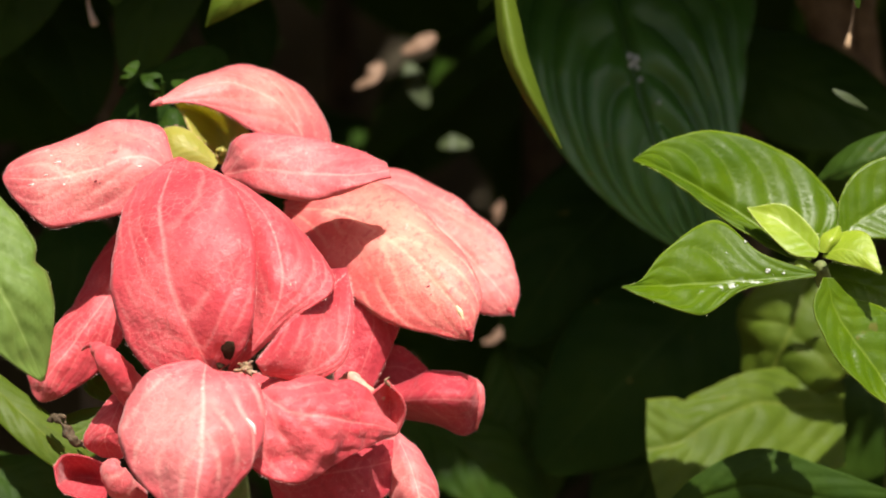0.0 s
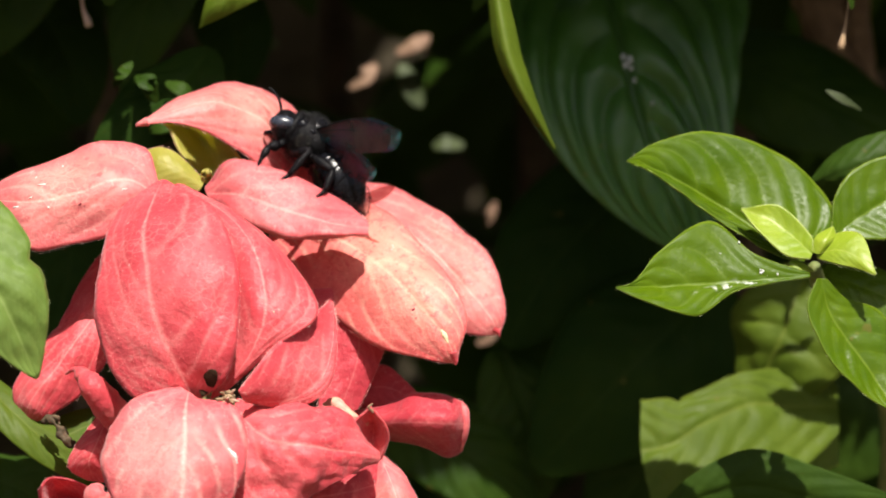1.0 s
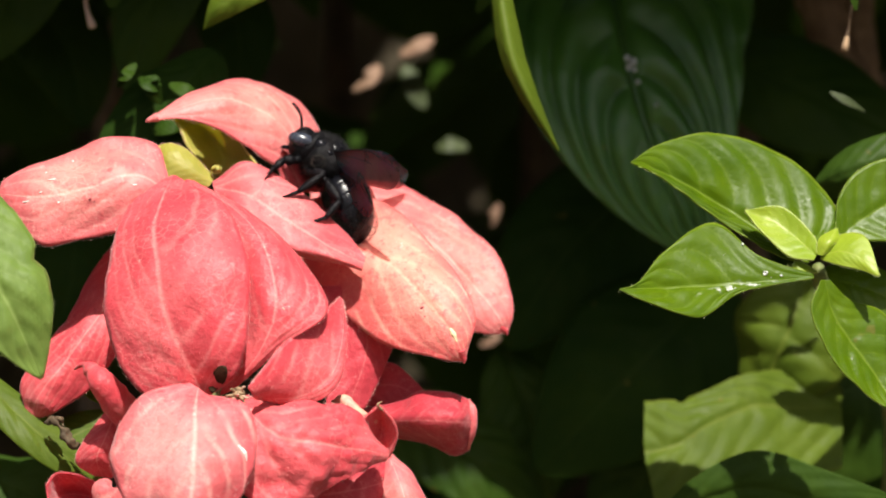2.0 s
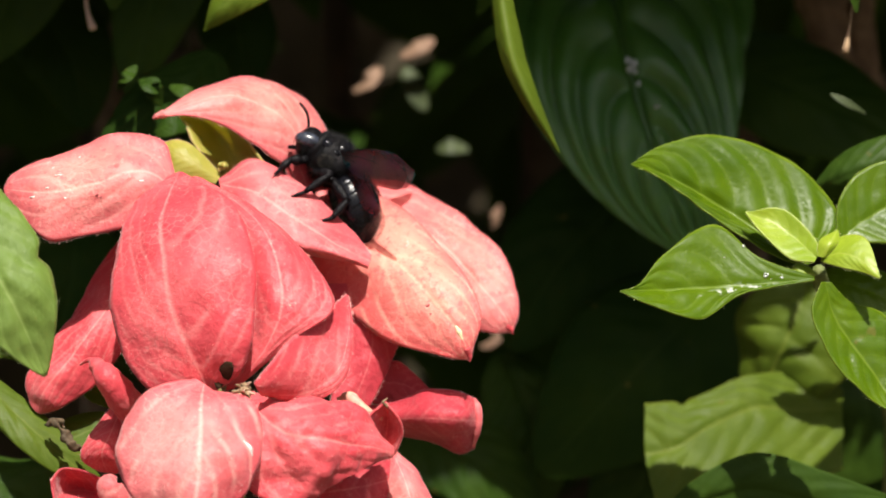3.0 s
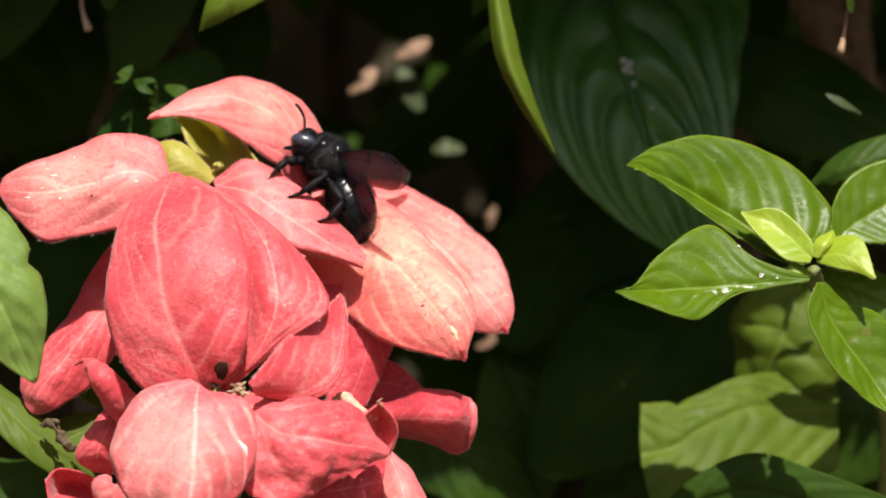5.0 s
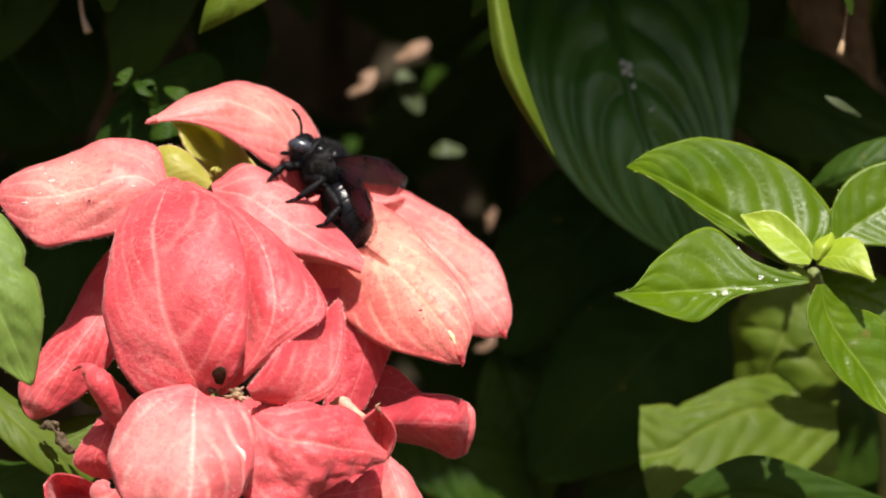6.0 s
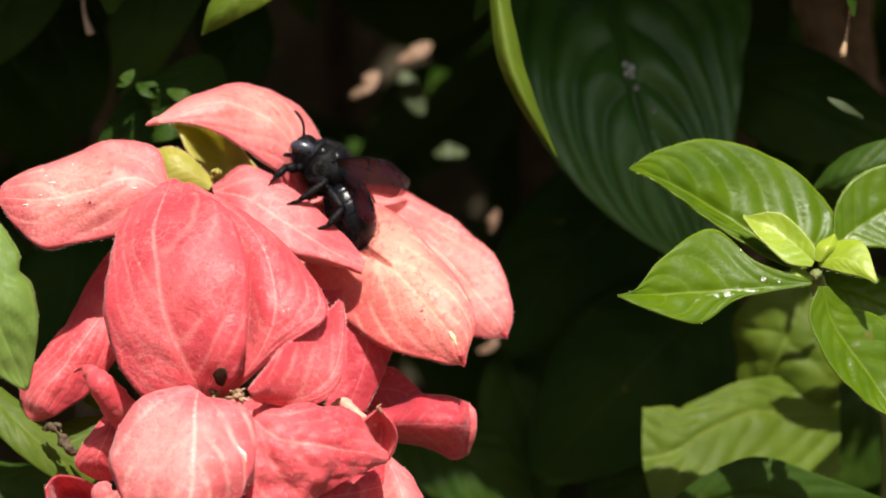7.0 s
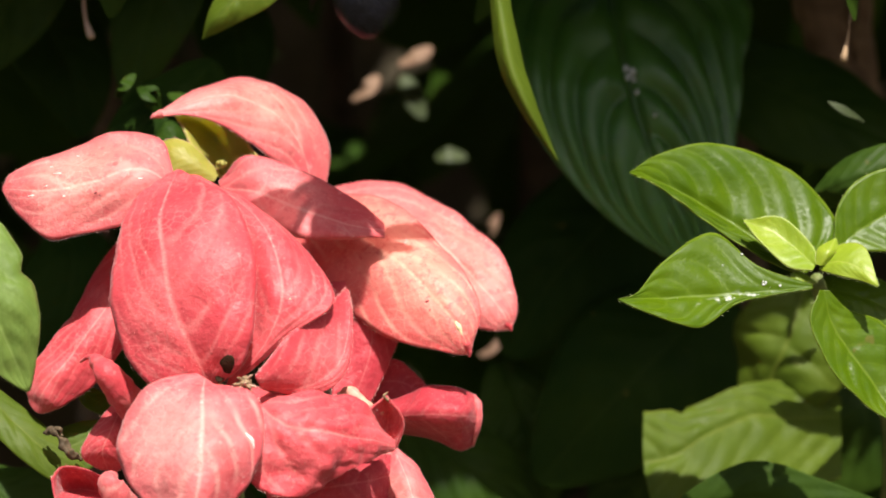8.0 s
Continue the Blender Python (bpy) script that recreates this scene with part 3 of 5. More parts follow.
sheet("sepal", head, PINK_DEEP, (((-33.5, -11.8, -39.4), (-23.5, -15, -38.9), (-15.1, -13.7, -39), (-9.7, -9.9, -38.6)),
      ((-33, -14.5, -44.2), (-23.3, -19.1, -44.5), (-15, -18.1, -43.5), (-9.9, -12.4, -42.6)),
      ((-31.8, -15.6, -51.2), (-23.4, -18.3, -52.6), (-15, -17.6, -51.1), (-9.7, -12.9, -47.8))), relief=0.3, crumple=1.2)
sheet("sepal", head, PINK_RIBBED, (((-10.2, -6.6, -37.9), (-11.9, -9.6, -42.4), (-10.7, -12.6, -48.9), (-7.6, -14.4, -54.5)),
      ((-9.6, -7.5, -37.6), (-7.1, -14.2, -42.4), (-5.4, -16.9, -48.2), (-4.8, -15.5, -54.4)),
      ((-8.9, -6.6, -37.7), (-4.9, -9.7, -41.8), (-2.1, -11.4, -47.4), (-2, -14, -54))), relief=0.25, crumple=0.7)
sheet("sepal", head, PINK_MID, (((-33.7, -36.7, -23.6), (-28.4, -32.5, -16.8), (-23, -27.7, -12.3), (-17.7, -22.9, -7.9)),
      ((-33.2, -35.4, -24.8), (-25.4, -31.1, -21.1), (-19.3, -26.1, -15.5), (-17.4, -23, -8.2)),
      ((-32.8, -31.4, -25.8), (-24.2, -29.1, -27.1), (-18, -27, -23.3), (-16.5, -24.9, -14.3), (-17.3, -23, -8.2))), rib=1.7, veins=4, sweep=0.6, relief=0.12, crumple=0.5)
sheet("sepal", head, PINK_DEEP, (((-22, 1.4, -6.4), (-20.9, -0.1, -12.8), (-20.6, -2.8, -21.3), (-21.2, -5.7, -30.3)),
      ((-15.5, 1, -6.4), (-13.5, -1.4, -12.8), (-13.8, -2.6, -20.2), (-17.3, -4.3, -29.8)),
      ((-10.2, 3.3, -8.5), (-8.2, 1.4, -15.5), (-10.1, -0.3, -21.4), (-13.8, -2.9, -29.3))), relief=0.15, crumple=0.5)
# sepals at the side that hang over the tube
pale_sepal = sheet("sepal", head, PINK_PALE, (((-31, 19.8, 7), (-21.5, 16.8, 11.2), (-9.2, 8.3, 8.8), (0.9, -1.3, -0.8), (7.2, -8.8, -11.3), (5.1, -10, -20.2)),
      ((-30.9, 17.4, 5.9), (-21.2, 9.1, 4.7), (-10.1, -1.2, -1.2), (-1.3, -9.2, -9.8), (3.4, -11.5, -15.9), (5, -10.1, -20.4)),
      ((-31.6, 15.4, 3.2), (-25.9, 7.2, -3.6), (-18.2, -0.9, -11.2), (-10, -6.1, -17.1), (0.2, -9.8, -19.6), (4.8, -10, -20.4))), veins=5, sweep=0.6, relief=0.3, crumple=0.9, wave=0.3, arch=1.5, wrinkle=0.2)
rear_sepal = sheet("sepal", head, PINK_SOFT, (((-25.5, 34.6, 12.9), (-11.5, 30.2, 14.1), (2, 22.9, 8.4), (11.5, 15.3, -0.8), (14.4, 10.2, -9.5), (13.4, 8.4, -15.7)),
      ((-25.4, 31.4, 10.3), (-11.4, 23.3, 7.7), (0, 15.4, 1), (7.4, 9.2, -6.9), (11.3, 7.6, -12.1), (13.2, 8.5, -15.7)),
      ((-25.3, 30.3, 8), (-13.6, 22.8, 2.3), (-3.5, 14.6, -7.6), (3.9, 9, -14.3), (9.2, 7.8, -15.7), (13, 8.5, -15.6))), veins=5, sweep=0.6, relief=0.3, crumple=1.0, arch=1.5)
sheet("sepal", head, PINK_DEEP, (((-15.7, 7.6, -23.3), (-9.6, 8.6, -21.5), (-5.3, 8.6, -24.2), (-1.7, 8.2, -28)),
      ((-16.1, 6.2, -26.2), (-9.1, 5.9, -25.5), (-5, 6.8, -27.1), (-1.7, 8.1, -28.2)),
      ((-16.5, 6, -28.7), (-9.1, 6.1, -30.1), (-4.6, 7, -29.7), (-1.7, 8, -28.6))), relief=0.15, crumple=0.5)
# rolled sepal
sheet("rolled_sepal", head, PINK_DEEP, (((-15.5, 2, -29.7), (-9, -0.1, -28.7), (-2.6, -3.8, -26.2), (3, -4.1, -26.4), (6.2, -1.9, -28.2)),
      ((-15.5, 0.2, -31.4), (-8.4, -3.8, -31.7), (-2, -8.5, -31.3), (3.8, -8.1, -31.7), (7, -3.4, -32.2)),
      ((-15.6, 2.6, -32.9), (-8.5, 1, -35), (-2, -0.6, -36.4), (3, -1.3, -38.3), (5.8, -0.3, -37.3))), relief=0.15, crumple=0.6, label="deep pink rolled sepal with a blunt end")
# hood over the small young bloom
hood_sepal = sheet("sepal", head, PINK_SOFT, (((-22.7, 14.4, 11.7), (-21.5, 17.7, 18.7), (-24.6, 18.6, 26.1), (-31.2, 17, 31.9), (-38.9, 13, 33.7), (-47.7, 5.6, 30.7), (-54.7, -1.6, 25.4)),
      ((-25.4, 10.5, 11.6), (-26.1, 10.9, 18.2), (-29.3, 9.4, 23.9), (-34.4, 6.7, 27.5), (-40.2, 3.2, 29.3), (-47.2, 0.3, 28.2), (-54.6, -1.5, 25.4)),
      ((-29.3, 8.2, 11.6), (-30.4, 7.3, 16), (-32.5, 5.1, 17.9), (-36.3, 2.9, 20.8), (-41.6, 0.8, 23.7), (-48.2, -0.9, 25.6), (-54.5, -1.6, 25.3))), veins=4, sweep=0.6, relief=0.25, crumple=0.8, arch=1.5)
sheet("sepal", head, LIME, (((-43.2, 9.1, 14.5), (-48.7, 17.8, 20.5), (-51.2, 20.9, 25.3), (-52.2, 17.1, 27.1)),
      ((-41.1, 13.3, 14.2), (-42.8, 24.8, 20), (-46.2, 26.1, 25.4), (-48.7, 18.2, 28)),
      ((-31.9, 1.9, 13.7), (-34.1, 2.6, 16.7), (-38.4, 8, 21.9), (-43.5, 12.3, 26.2))), relief=0.15, crumple=0.5, label="yellow-green inner side of the hooded sepal")
sheet("sepal", head, LIME, (((-41.8, -5, 14.4), (-46.5, -4.5, 19.1), (-50.1, -3.8, 20.8), (-53.5, -2.8, 20.2)),
      ((-42.2, -6.1, 13.6), (-46.7, -6.9, 16.5), (-50.7, -6.1, 18.4), (-53.5, -3, 20)),
      ((-42.8, -6.5, 12.7), (-47.7, -6.9, 13.7), (-51.7, -6.2, 15.4), (-53.4, -3.2, 19.6))), relief=0.12, crumple=0.4, label="small yellow-green sepal")
# left side
side_sepal = sheet("sepal", head, PINK_SOFT, (((-49.8, -9.2, 13), (-52.7, -6.8, 20.9), (-60.4, -7.6, 21.9), (-72.5, -9.1, 18.2), (-80.3, -9.1, 14.7), (-82.3, -9, 12)),
      ((-49.9, -10.6, 11.5), (-56.2, -12.9, 14.8), (-64.4, -15.2, 12.5), (-72.2, -15.3, 11.1), (-78.5, -12.6, 11.2), (-82.3, -9.2, 11.5)),
      ((-50.8, -11.6, 9.4), (-58.2, -14.4, 4.7), (-66.5, -15.1, 2.9), (-73.2, -15.5, 2), (-78.8, -12.3, 6.8), (-82.1, -9.5, 10.9))), veins=4, sweep=0.55, relief=0.25, crumple=1.0, arch=1.5, wrinkle=0.12)
sheet("sepal", head, PINK, (((-60.2, 4.3, 4.4), (-66.1, 0.9, -4), (-72.3, -3.1, -14.9), (-78.4, -5.8, -23.5), (-77.7, -6, -29.1)),
      ((-57.6, 1.7, -2), (-63.4, -4.5, -10.6), (-69.4, -8, -19.5), (-74.4, -9.1, -25.8), (-76.5, -6.4, -30.4)),
      ((-55.3, -0.1, -8.5), (-60.1, -5.2, -18.2), (-65.8, -6.9, -25.6), (-72.1, -7.3, -29.4), (-75.4, -6.5, -30.6))), veins=5, sweep=0.7, relief=0.25, crumple=1.0, wrinkle=0.2)
tube("rolled_sepal", head, PINK, [(-56.1, -18, -31), (-58.6, -22, -27), (-61.1, -24, -23.4), (-63.3, -23, -21), (-64.9, -22, -20), (-66.7, -20, -20.9)], (3.0, 2.9, 2.5, 1.5, 0.5, 0.2), 18, "coral rolled sepal with a withered hooked tip", 0.2, 36)
sheet("sepal", head, PINK, (((-61, -11.5, -28.2), (-65.3, -15.9, -33.9), (-66.8, -16.5, -38.1), (-63.8, -15.5, -40.8)),
      ((-59.8, -13, -29.1), (-61.4, -18.4, -33.8), (-62.9, -18.8, -37.4), (-62.2, -15.4, -41)),
      ((-58.1, -12.5, -31.5), (-57.5, -14.7, -35.6), (-58.5, -15.5, -39.2), (-60.6, -15.3, -41.2))), relief=0.2, crumple=0.6)
sheet("sepal", head, PINK_DEEP, (((-62, -16, -42.6), (-66.4, -16, -40.8), (-70.4, -17, -40.2), (-72.2, -20, -42.3)),
      ((-63, -12, -45.4), (-67.1, -10, -44.9), (-70, -12, -44.8), (-71.4, -21, -45.6)),
      ((-63.2, -16, -48.6), (-64.7, -22, -49.1), (-67.7, -24, -47.9), (-70.1, -23, -47))), relief=0.15, crumple=0.5)
tube("calyx_tube", head, PINK_SOFT, [(-57.3, -18.0, -48.9), (-60.0, -22.0, -45.5), (-61.2, -23.0, -42.9), (-60.7, -22.0, -41.3)], (2.6, 2.7, 2.2, 1.0), 12, "pale pink and yellow withering floret tube", 0.2)
tube("calyx_tube", head, CREAM_PINK, [(-19.4, -17, -27.3), (-17, -22, -27), (-14.4, -23, -29.1), (-11.2, -21, -30.8)], (0.3, 1.3, 1.0, 0.4), 12, "cream and pink floret tube", 0.2)
# Pale tone stands for the sunlit fold at the rolled end
tube("rolled_rim", head, PINK_SOFT, [(6, -2, -28.1), (6.7, -4, -30), (6.6, -4, -33.5), (5.8, -2, -37.2)], (0.3, 0.7, 0.7, 0.3), 12, "pale rolled end of the sepal", 0.2)
tube("sepal_tip", head, DRY, [(-10.1, -24, -28.4), (-10.9, -25, -27.5), (-10.1, -25, -26.8)], (0.3, 0.25, 0.1), 8, "withered hooked tip")
sheet("sepal", head, PINK, (((-10.2, -22, -37.4), (-13.2, -25, -33.4), (-13.6, -26, -30.3), (-10.7, -24, -27.6)),
      ((-9.4, -21, -37.5), (-10.4, -19, -34.5), (-10.2, -19, -31.3), (-10.5, -24, -27.5)),
      ((-8.8, -22, -37.2), (-7.3, -24, -33.5), (-8, -25, -30.3), (-10.3, -24, -27.6))), relief=0.1, crumple=0.4, label="curled brown-edged sepal tip")
# withered florets in the throat
lumps("withered_floret", head, DRY, (-35.6, -37.0, -24.8), 1.9, 34, "brown withered floret", 3)
rnd = random.Random(41)
for k in range(9):
    a = Vector((-35.6, -37.0, -24.8))
    d = Vector((rnd.gauss(0, 1), -0.7, rnd.gauss(0.2, 0.8))).normalized()
    tube("dry_style", head, DRY_PALE if k % 2 else DRY, [a + d * 0.6, a + d * 1.8, a + d * 2.6 + Vector((0, 0, rnd.uniform(-0.5, 0.3)))], (0.3, 0.26, 0.12), 6)
lumps("young_floret", head, LIME, (-41.4, -6, 15.9), 1.7, 18, "yellow-green young floret buds", 4)
# Flat dark blade in place of the throat's shaded opening
blade("floret_hollow", head, THROAT_SHADE, [(-40.6, -32.2, -24.7), (-40.1, -32.5, -23.1), (-39.1, -34.4, -21.4), (-37.8, -35.8, -19.9)], (1.5, 1.5), ((0, -1, 0.1), (0, -1, 0.1)), (20, 20), 0.6, (0.5, 0.6), relief=0, crumple=0.1, res=(12, 5), label="flat dark brown patch for the shade in the throat")
# the sepal on which the bee sits
PERCH = (-42.6, 6.0, 15.3)
perch = sheet("perch_sepal", head, PINK_PERCH, (((-42.9, 4, 13.5), (-35.8, 2, 17.1), (-27.1, 0.5, 12.4), (-19, -1, 5.7), (-13.6, -4.5, -0.6)),
      ((-42.7, 2, 12.8), (-34.7, -3, 11.9), (-27.1, -5, 6.9), (-19.4, -6, 1.8), (-13.7, -5, -1.7)),
      ((-42.4, 1, 12), (-35.4, -6, 6.5), (-27.8, -9, 1.6), (-19.5, -9, -0.7), (-14.1, -6, -2.9)),
      ((-42.4, 3, 11.3), (-35.2, -2, 5.1), (-27.5, -5, 0.3), (-19.4, -6, -1.8), (-14.1, -5, -3.2))), rib=1.2, veins=4, sweep=0.55, relief=0.25, crumple=0.7, arch=1.5, pivot=PERCH, label="coral sepal that dips under the bee")
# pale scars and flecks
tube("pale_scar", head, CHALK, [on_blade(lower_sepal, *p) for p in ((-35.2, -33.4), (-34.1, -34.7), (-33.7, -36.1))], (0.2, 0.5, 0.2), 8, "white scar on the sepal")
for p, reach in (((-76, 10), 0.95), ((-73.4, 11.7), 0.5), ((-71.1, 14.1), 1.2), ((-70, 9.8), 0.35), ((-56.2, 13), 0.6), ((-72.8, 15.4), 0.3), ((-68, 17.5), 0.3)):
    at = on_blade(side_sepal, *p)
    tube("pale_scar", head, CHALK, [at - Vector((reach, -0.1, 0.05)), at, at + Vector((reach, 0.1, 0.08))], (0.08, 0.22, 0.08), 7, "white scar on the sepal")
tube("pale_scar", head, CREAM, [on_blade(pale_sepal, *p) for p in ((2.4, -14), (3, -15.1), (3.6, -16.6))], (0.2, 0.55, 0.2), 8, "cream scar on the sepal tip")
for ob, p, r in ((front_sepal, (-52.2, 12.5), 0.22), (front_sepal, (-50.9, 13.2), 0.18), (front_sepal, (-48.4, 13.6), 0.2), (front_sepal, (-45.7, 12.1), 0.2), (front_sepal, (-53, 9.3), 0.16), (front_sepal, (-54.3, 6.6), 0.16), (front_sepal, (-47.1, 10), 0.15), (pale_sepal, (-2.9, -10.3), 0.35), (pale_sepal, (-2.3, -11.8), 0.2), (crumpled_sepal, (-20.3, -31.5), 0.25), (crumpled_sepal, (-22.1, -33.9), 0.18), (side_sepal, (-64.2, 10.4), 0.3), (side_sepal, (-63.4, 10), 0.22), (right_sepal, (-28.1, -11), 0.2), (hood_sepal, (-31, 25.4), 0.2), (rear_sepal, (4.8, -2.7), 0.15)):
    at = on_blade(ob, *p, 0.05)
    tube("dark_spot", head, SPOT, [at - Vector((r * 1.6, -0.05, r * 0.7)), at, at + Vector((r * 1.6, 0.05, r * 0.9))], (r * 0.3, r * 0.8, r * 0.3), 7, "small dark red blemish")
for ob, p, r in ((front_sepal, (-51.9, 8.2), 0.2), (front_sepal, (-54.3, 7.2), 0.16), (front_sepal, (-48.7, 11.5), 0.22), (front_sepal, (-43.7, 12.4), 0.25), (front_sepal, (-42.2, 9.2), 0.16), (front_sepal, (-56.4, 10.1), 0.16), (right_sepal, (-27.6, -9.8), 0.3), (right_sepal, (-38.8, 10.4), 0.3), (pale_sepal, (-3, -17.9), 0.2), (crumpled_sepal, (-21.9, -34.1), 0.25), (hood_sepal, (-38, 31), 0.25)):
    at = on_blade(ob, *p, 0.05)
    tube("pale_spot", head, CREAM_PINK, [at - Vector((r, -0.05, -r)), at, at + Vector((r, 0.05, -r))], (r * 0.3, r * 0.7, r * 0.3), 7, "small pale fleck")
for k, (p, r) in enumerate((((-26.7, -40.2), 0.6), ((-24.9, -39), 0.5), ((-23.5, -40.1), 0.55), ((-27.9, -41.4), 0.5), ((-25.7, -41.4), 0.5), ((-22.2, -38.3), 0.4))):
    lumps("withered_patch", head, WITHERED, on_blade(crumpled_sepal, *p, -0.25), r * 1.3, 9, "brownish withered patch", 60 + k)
tube("sepal_tip", head, PINK, [(4.4, -10.6, -18.1), (5, -10.3, -19.6), (5, -10.4, -20.7)], (0.9, 0.55, 0.15), 8, "pointed sepal tip")
tube("sepal_tip", head, PINK, [(12.2, 8.1, -14.5), (13.1, 8.2, -15.2), (13.5, 8.2, -16.1)], (0.9, 0.55, 0.15), 8, "pointed sepal tip")
tube("sepal_tip", head, PINK_SOFT, [(-52.8, -1.7, 26), (-54.3, -1.9, 25.5), (-55.1, -1.9, 25.1)], (0.9, 0.55, 0.15), 8, "pointed sepal tip")
# stem
tube("stem", head, STEM, [(-43.1, 2.0, -26.9), (-42.4, 16.0, -39.6), (-41.8, 40.0, -64.1), (-41.9, 80.0, -129.1)], (2.4, 2.6, 2.8, 3.2), 12)

# ---- leaves at the left edge ----
left_leaf = thing("large_leaf", (-92.4, -30.0, 14.4), "sunlit mid-green leaf with a notched edge", "leaf")
blade("blade", left_leaf, GREEN_PALE, [(-92.4, -36.0, 18.3), (-84.1, -44.0, 4.1), (-75.9, -46.0, -9.8), (-70.7, -42.0, -22.7)], (10.5, 9.5), ((0.25, -0.9, 0.5), (0.2, -0.95, 0.3)), (20, 18), 0.45, (0.6, 0.75), 0.15, veins=8, relief=1.0, crumple=1.2, wave=0.6, notch=(0, 0.55, 0.035, 0.16), hairs=900, hair_mat=FUZZ_GREEN)
tube("stalk", left_leaf, STEM, [(-92.2, -36.0, 17.8), (-104.4, -20.0, 18.8), (-140.1, 60.0, -18.8), (-146.4, 120.0, -175.4)], (1.0, 1.3, 2.0, 3.0))

low_branch = thing("leafy_branch", (-92.3, 10.0, -21.8), "low leafy branch with narrow green leaves under the flower", "branch")
blade("leaf", low_branch, GREEN_DULL, [(-94.0, 0.0, -19.3), (-82.4, -6.0, -29.2), (-73.6, -8.0, -37.0), (-63.2, -6.0, -45.7)], (4.0, 4.5), ((0.3, -0.8, 0.6), (0.3, -0.9, 0.3)), (20, 20), 0.5, relief=0.25)
blade("leaf", low_branch, GREEN_DULL, [(-61.2, 0.0, -31.9), (-66.9, -2.0, -34.2), (-72.0, -4.0, -36.0), (-78.2, -4.0, -34.5)], (5.5, 4.5), ((0, -0.9, 0.5), (0, -0.9, 0.5)), (15, 15), 0.5, relief=0.25)
blade("leaf", low_branch, GREEN, [(-92.9, 14.0, -18.1), (-88.2, 12.0, -18.8), (-83.3, 12.0, -19.6), (-79.4, 12.0, -22.1)], (2.5, 2.0), ((0, -0.8, 0.6), (0, -0.9, 0.4)), (15, 15), 0.5)
blade("leaf", low_branch, GREEN_DARK, [(-97.6, 30.0, -40.5), (-88.0, 26.0, -45.9), (-81.2, 26.0, -49.3), (-74.5, 26.0, -54.9)], (8, 8), ((0.2, -0.7, 0.7), (0.2, -0.9, 0.3)), (20, 20), 0.5)
blade("leaf", low_branch, GREEN, [(-70.0, 6.0, -23.8), (-67.7, 5.0, -26.5), (-65.5, 5.0, -28.1), (-63.3, 5.0, -30.3)], (2.2, 2.2), ((0, -0.9, 0.4), (0, -0.9, 0.4)), (15, 15), 0.5)
tube("withered_scrap", low_branch, DRY_DARK, [(-74.5, -10.0, -32.7), (-72.5, -12.0, -32.3), (-70.7, -13.0, -34.1), (-69.0, -13.0, -36.3), (-67.4, -11.0, -37.7)], (0.3, 0.8, 0.5, 0.95, 0.8, 0.3), 12, "brown withered scrap caught on the leaf", 1.1, 40)
tube("withered_scrap", low_branch, DRY_DARK, [(-73.8, -10.0, -31.8), (-71.7, -12.0, -31.9), (-70.8, -12.0, -33.2)], (0.25, 0.6, 0.3), 10, "brown withered scrap caught on the leaf", 1.0, 20)
tube("stem", low_branch, STEM, [(-95.2, 4.0, -18.3), (-105.5, 30.0, -29.3), (-119.9, 80.0, -68.1), (-137.2, 140.0, -180.3)], (1.5, 1.8, 2.4, 3.2))

# ---- twig with the bright young leaves ----
NODE = (71.1, 0.0, -4.2)
twig = thing("leafy_twig", NODE, "leafy twig with bright green ribbed leaves and yellow-green shoot tip", "twig")
sheet("leaf", twig, GREEN, (((70.3, -2.2, -1.5), (75.7, 3.3, 6.1), (67.2, 6.4, 16.6), (52.8, 5.5, 22), (41.6, 1.4, 19.9), (35.6, -2.1, 16.3)),
      ((69.6, -2.5, -2.2), (64.5, -1.6, 0.5), (56.6, 0.2, 6.3), (48, 0.5, 11.4), (40.9, -0.5, 14.8), (35.6, -2.1, 16.2)),
      ((69.1, -3.3, -2.8), (63.7, -3.7, -1.7), (55.2, -3.2, 3.3), (46.7, -2.2, 9.4), (40.3, -1.8, 13.9), (35.7, -2.1, 16.1))), veins=7, sweep=0.32, relief=1.1, crumple=0.35, res=(70, 18), hairs=250, hair_mat=FUZZ_GREEN, arch=1.6)
chalky_leaf = sheet("leaf", twig, GREEN_CHALKY, (((69.2, -11.6, -4.9), (59.2, -10.9, -1.6), (50.7, -8.7, 4.7), (41.1, -13.6, -0.7), (36.1, -18, -6.3), (32.5, -19.8, -7.6)),
      ((69.2, -11.6, -5.3), (59.8, -12.5, -6.3), (51.1, -13.9, -6.7), (42.5, -16, -7.2), (36.6, -18.2, -7.5), (32.5, -19.8, -7.6)),
      ((69.2, -11.9, -5.7), (60.6, -13.2, -7.2), (54.3, -15, -8.7), (47.1, -18.9, -12.9), (38.1, -19.8, -10.3), (32.4, -19.8, -7.7))), veins=6, sweep=0.3, relief=0.7, crumple=0.4, res=(60, 14), hairs=250, hair_mat=FUZZ_GREEN, arch=1.6)
sheet("leaf", twig, GREEN_YOUNG, (((70, -10.7, -1), (69.6, -8.4, 2.2), (64.1, -4.6, 7.7), (56.9, -5.1, 7.1)),
      ((69.7, -10.6, -1.6), (66, -6.8, 2.2), (62, -4.8, 5.2), (56.9, -5.2, 7)),
      ((69.2, -11.4, -2.4), (64.6, -10, -1.7), (60.1, -7.2, 2.7), (56.9, -5.2, 6.9))), relief=0.1, crumple=0.3, label="yellow-green young leaf", hairs=250, hair_mat=FUZZ_GREEN)
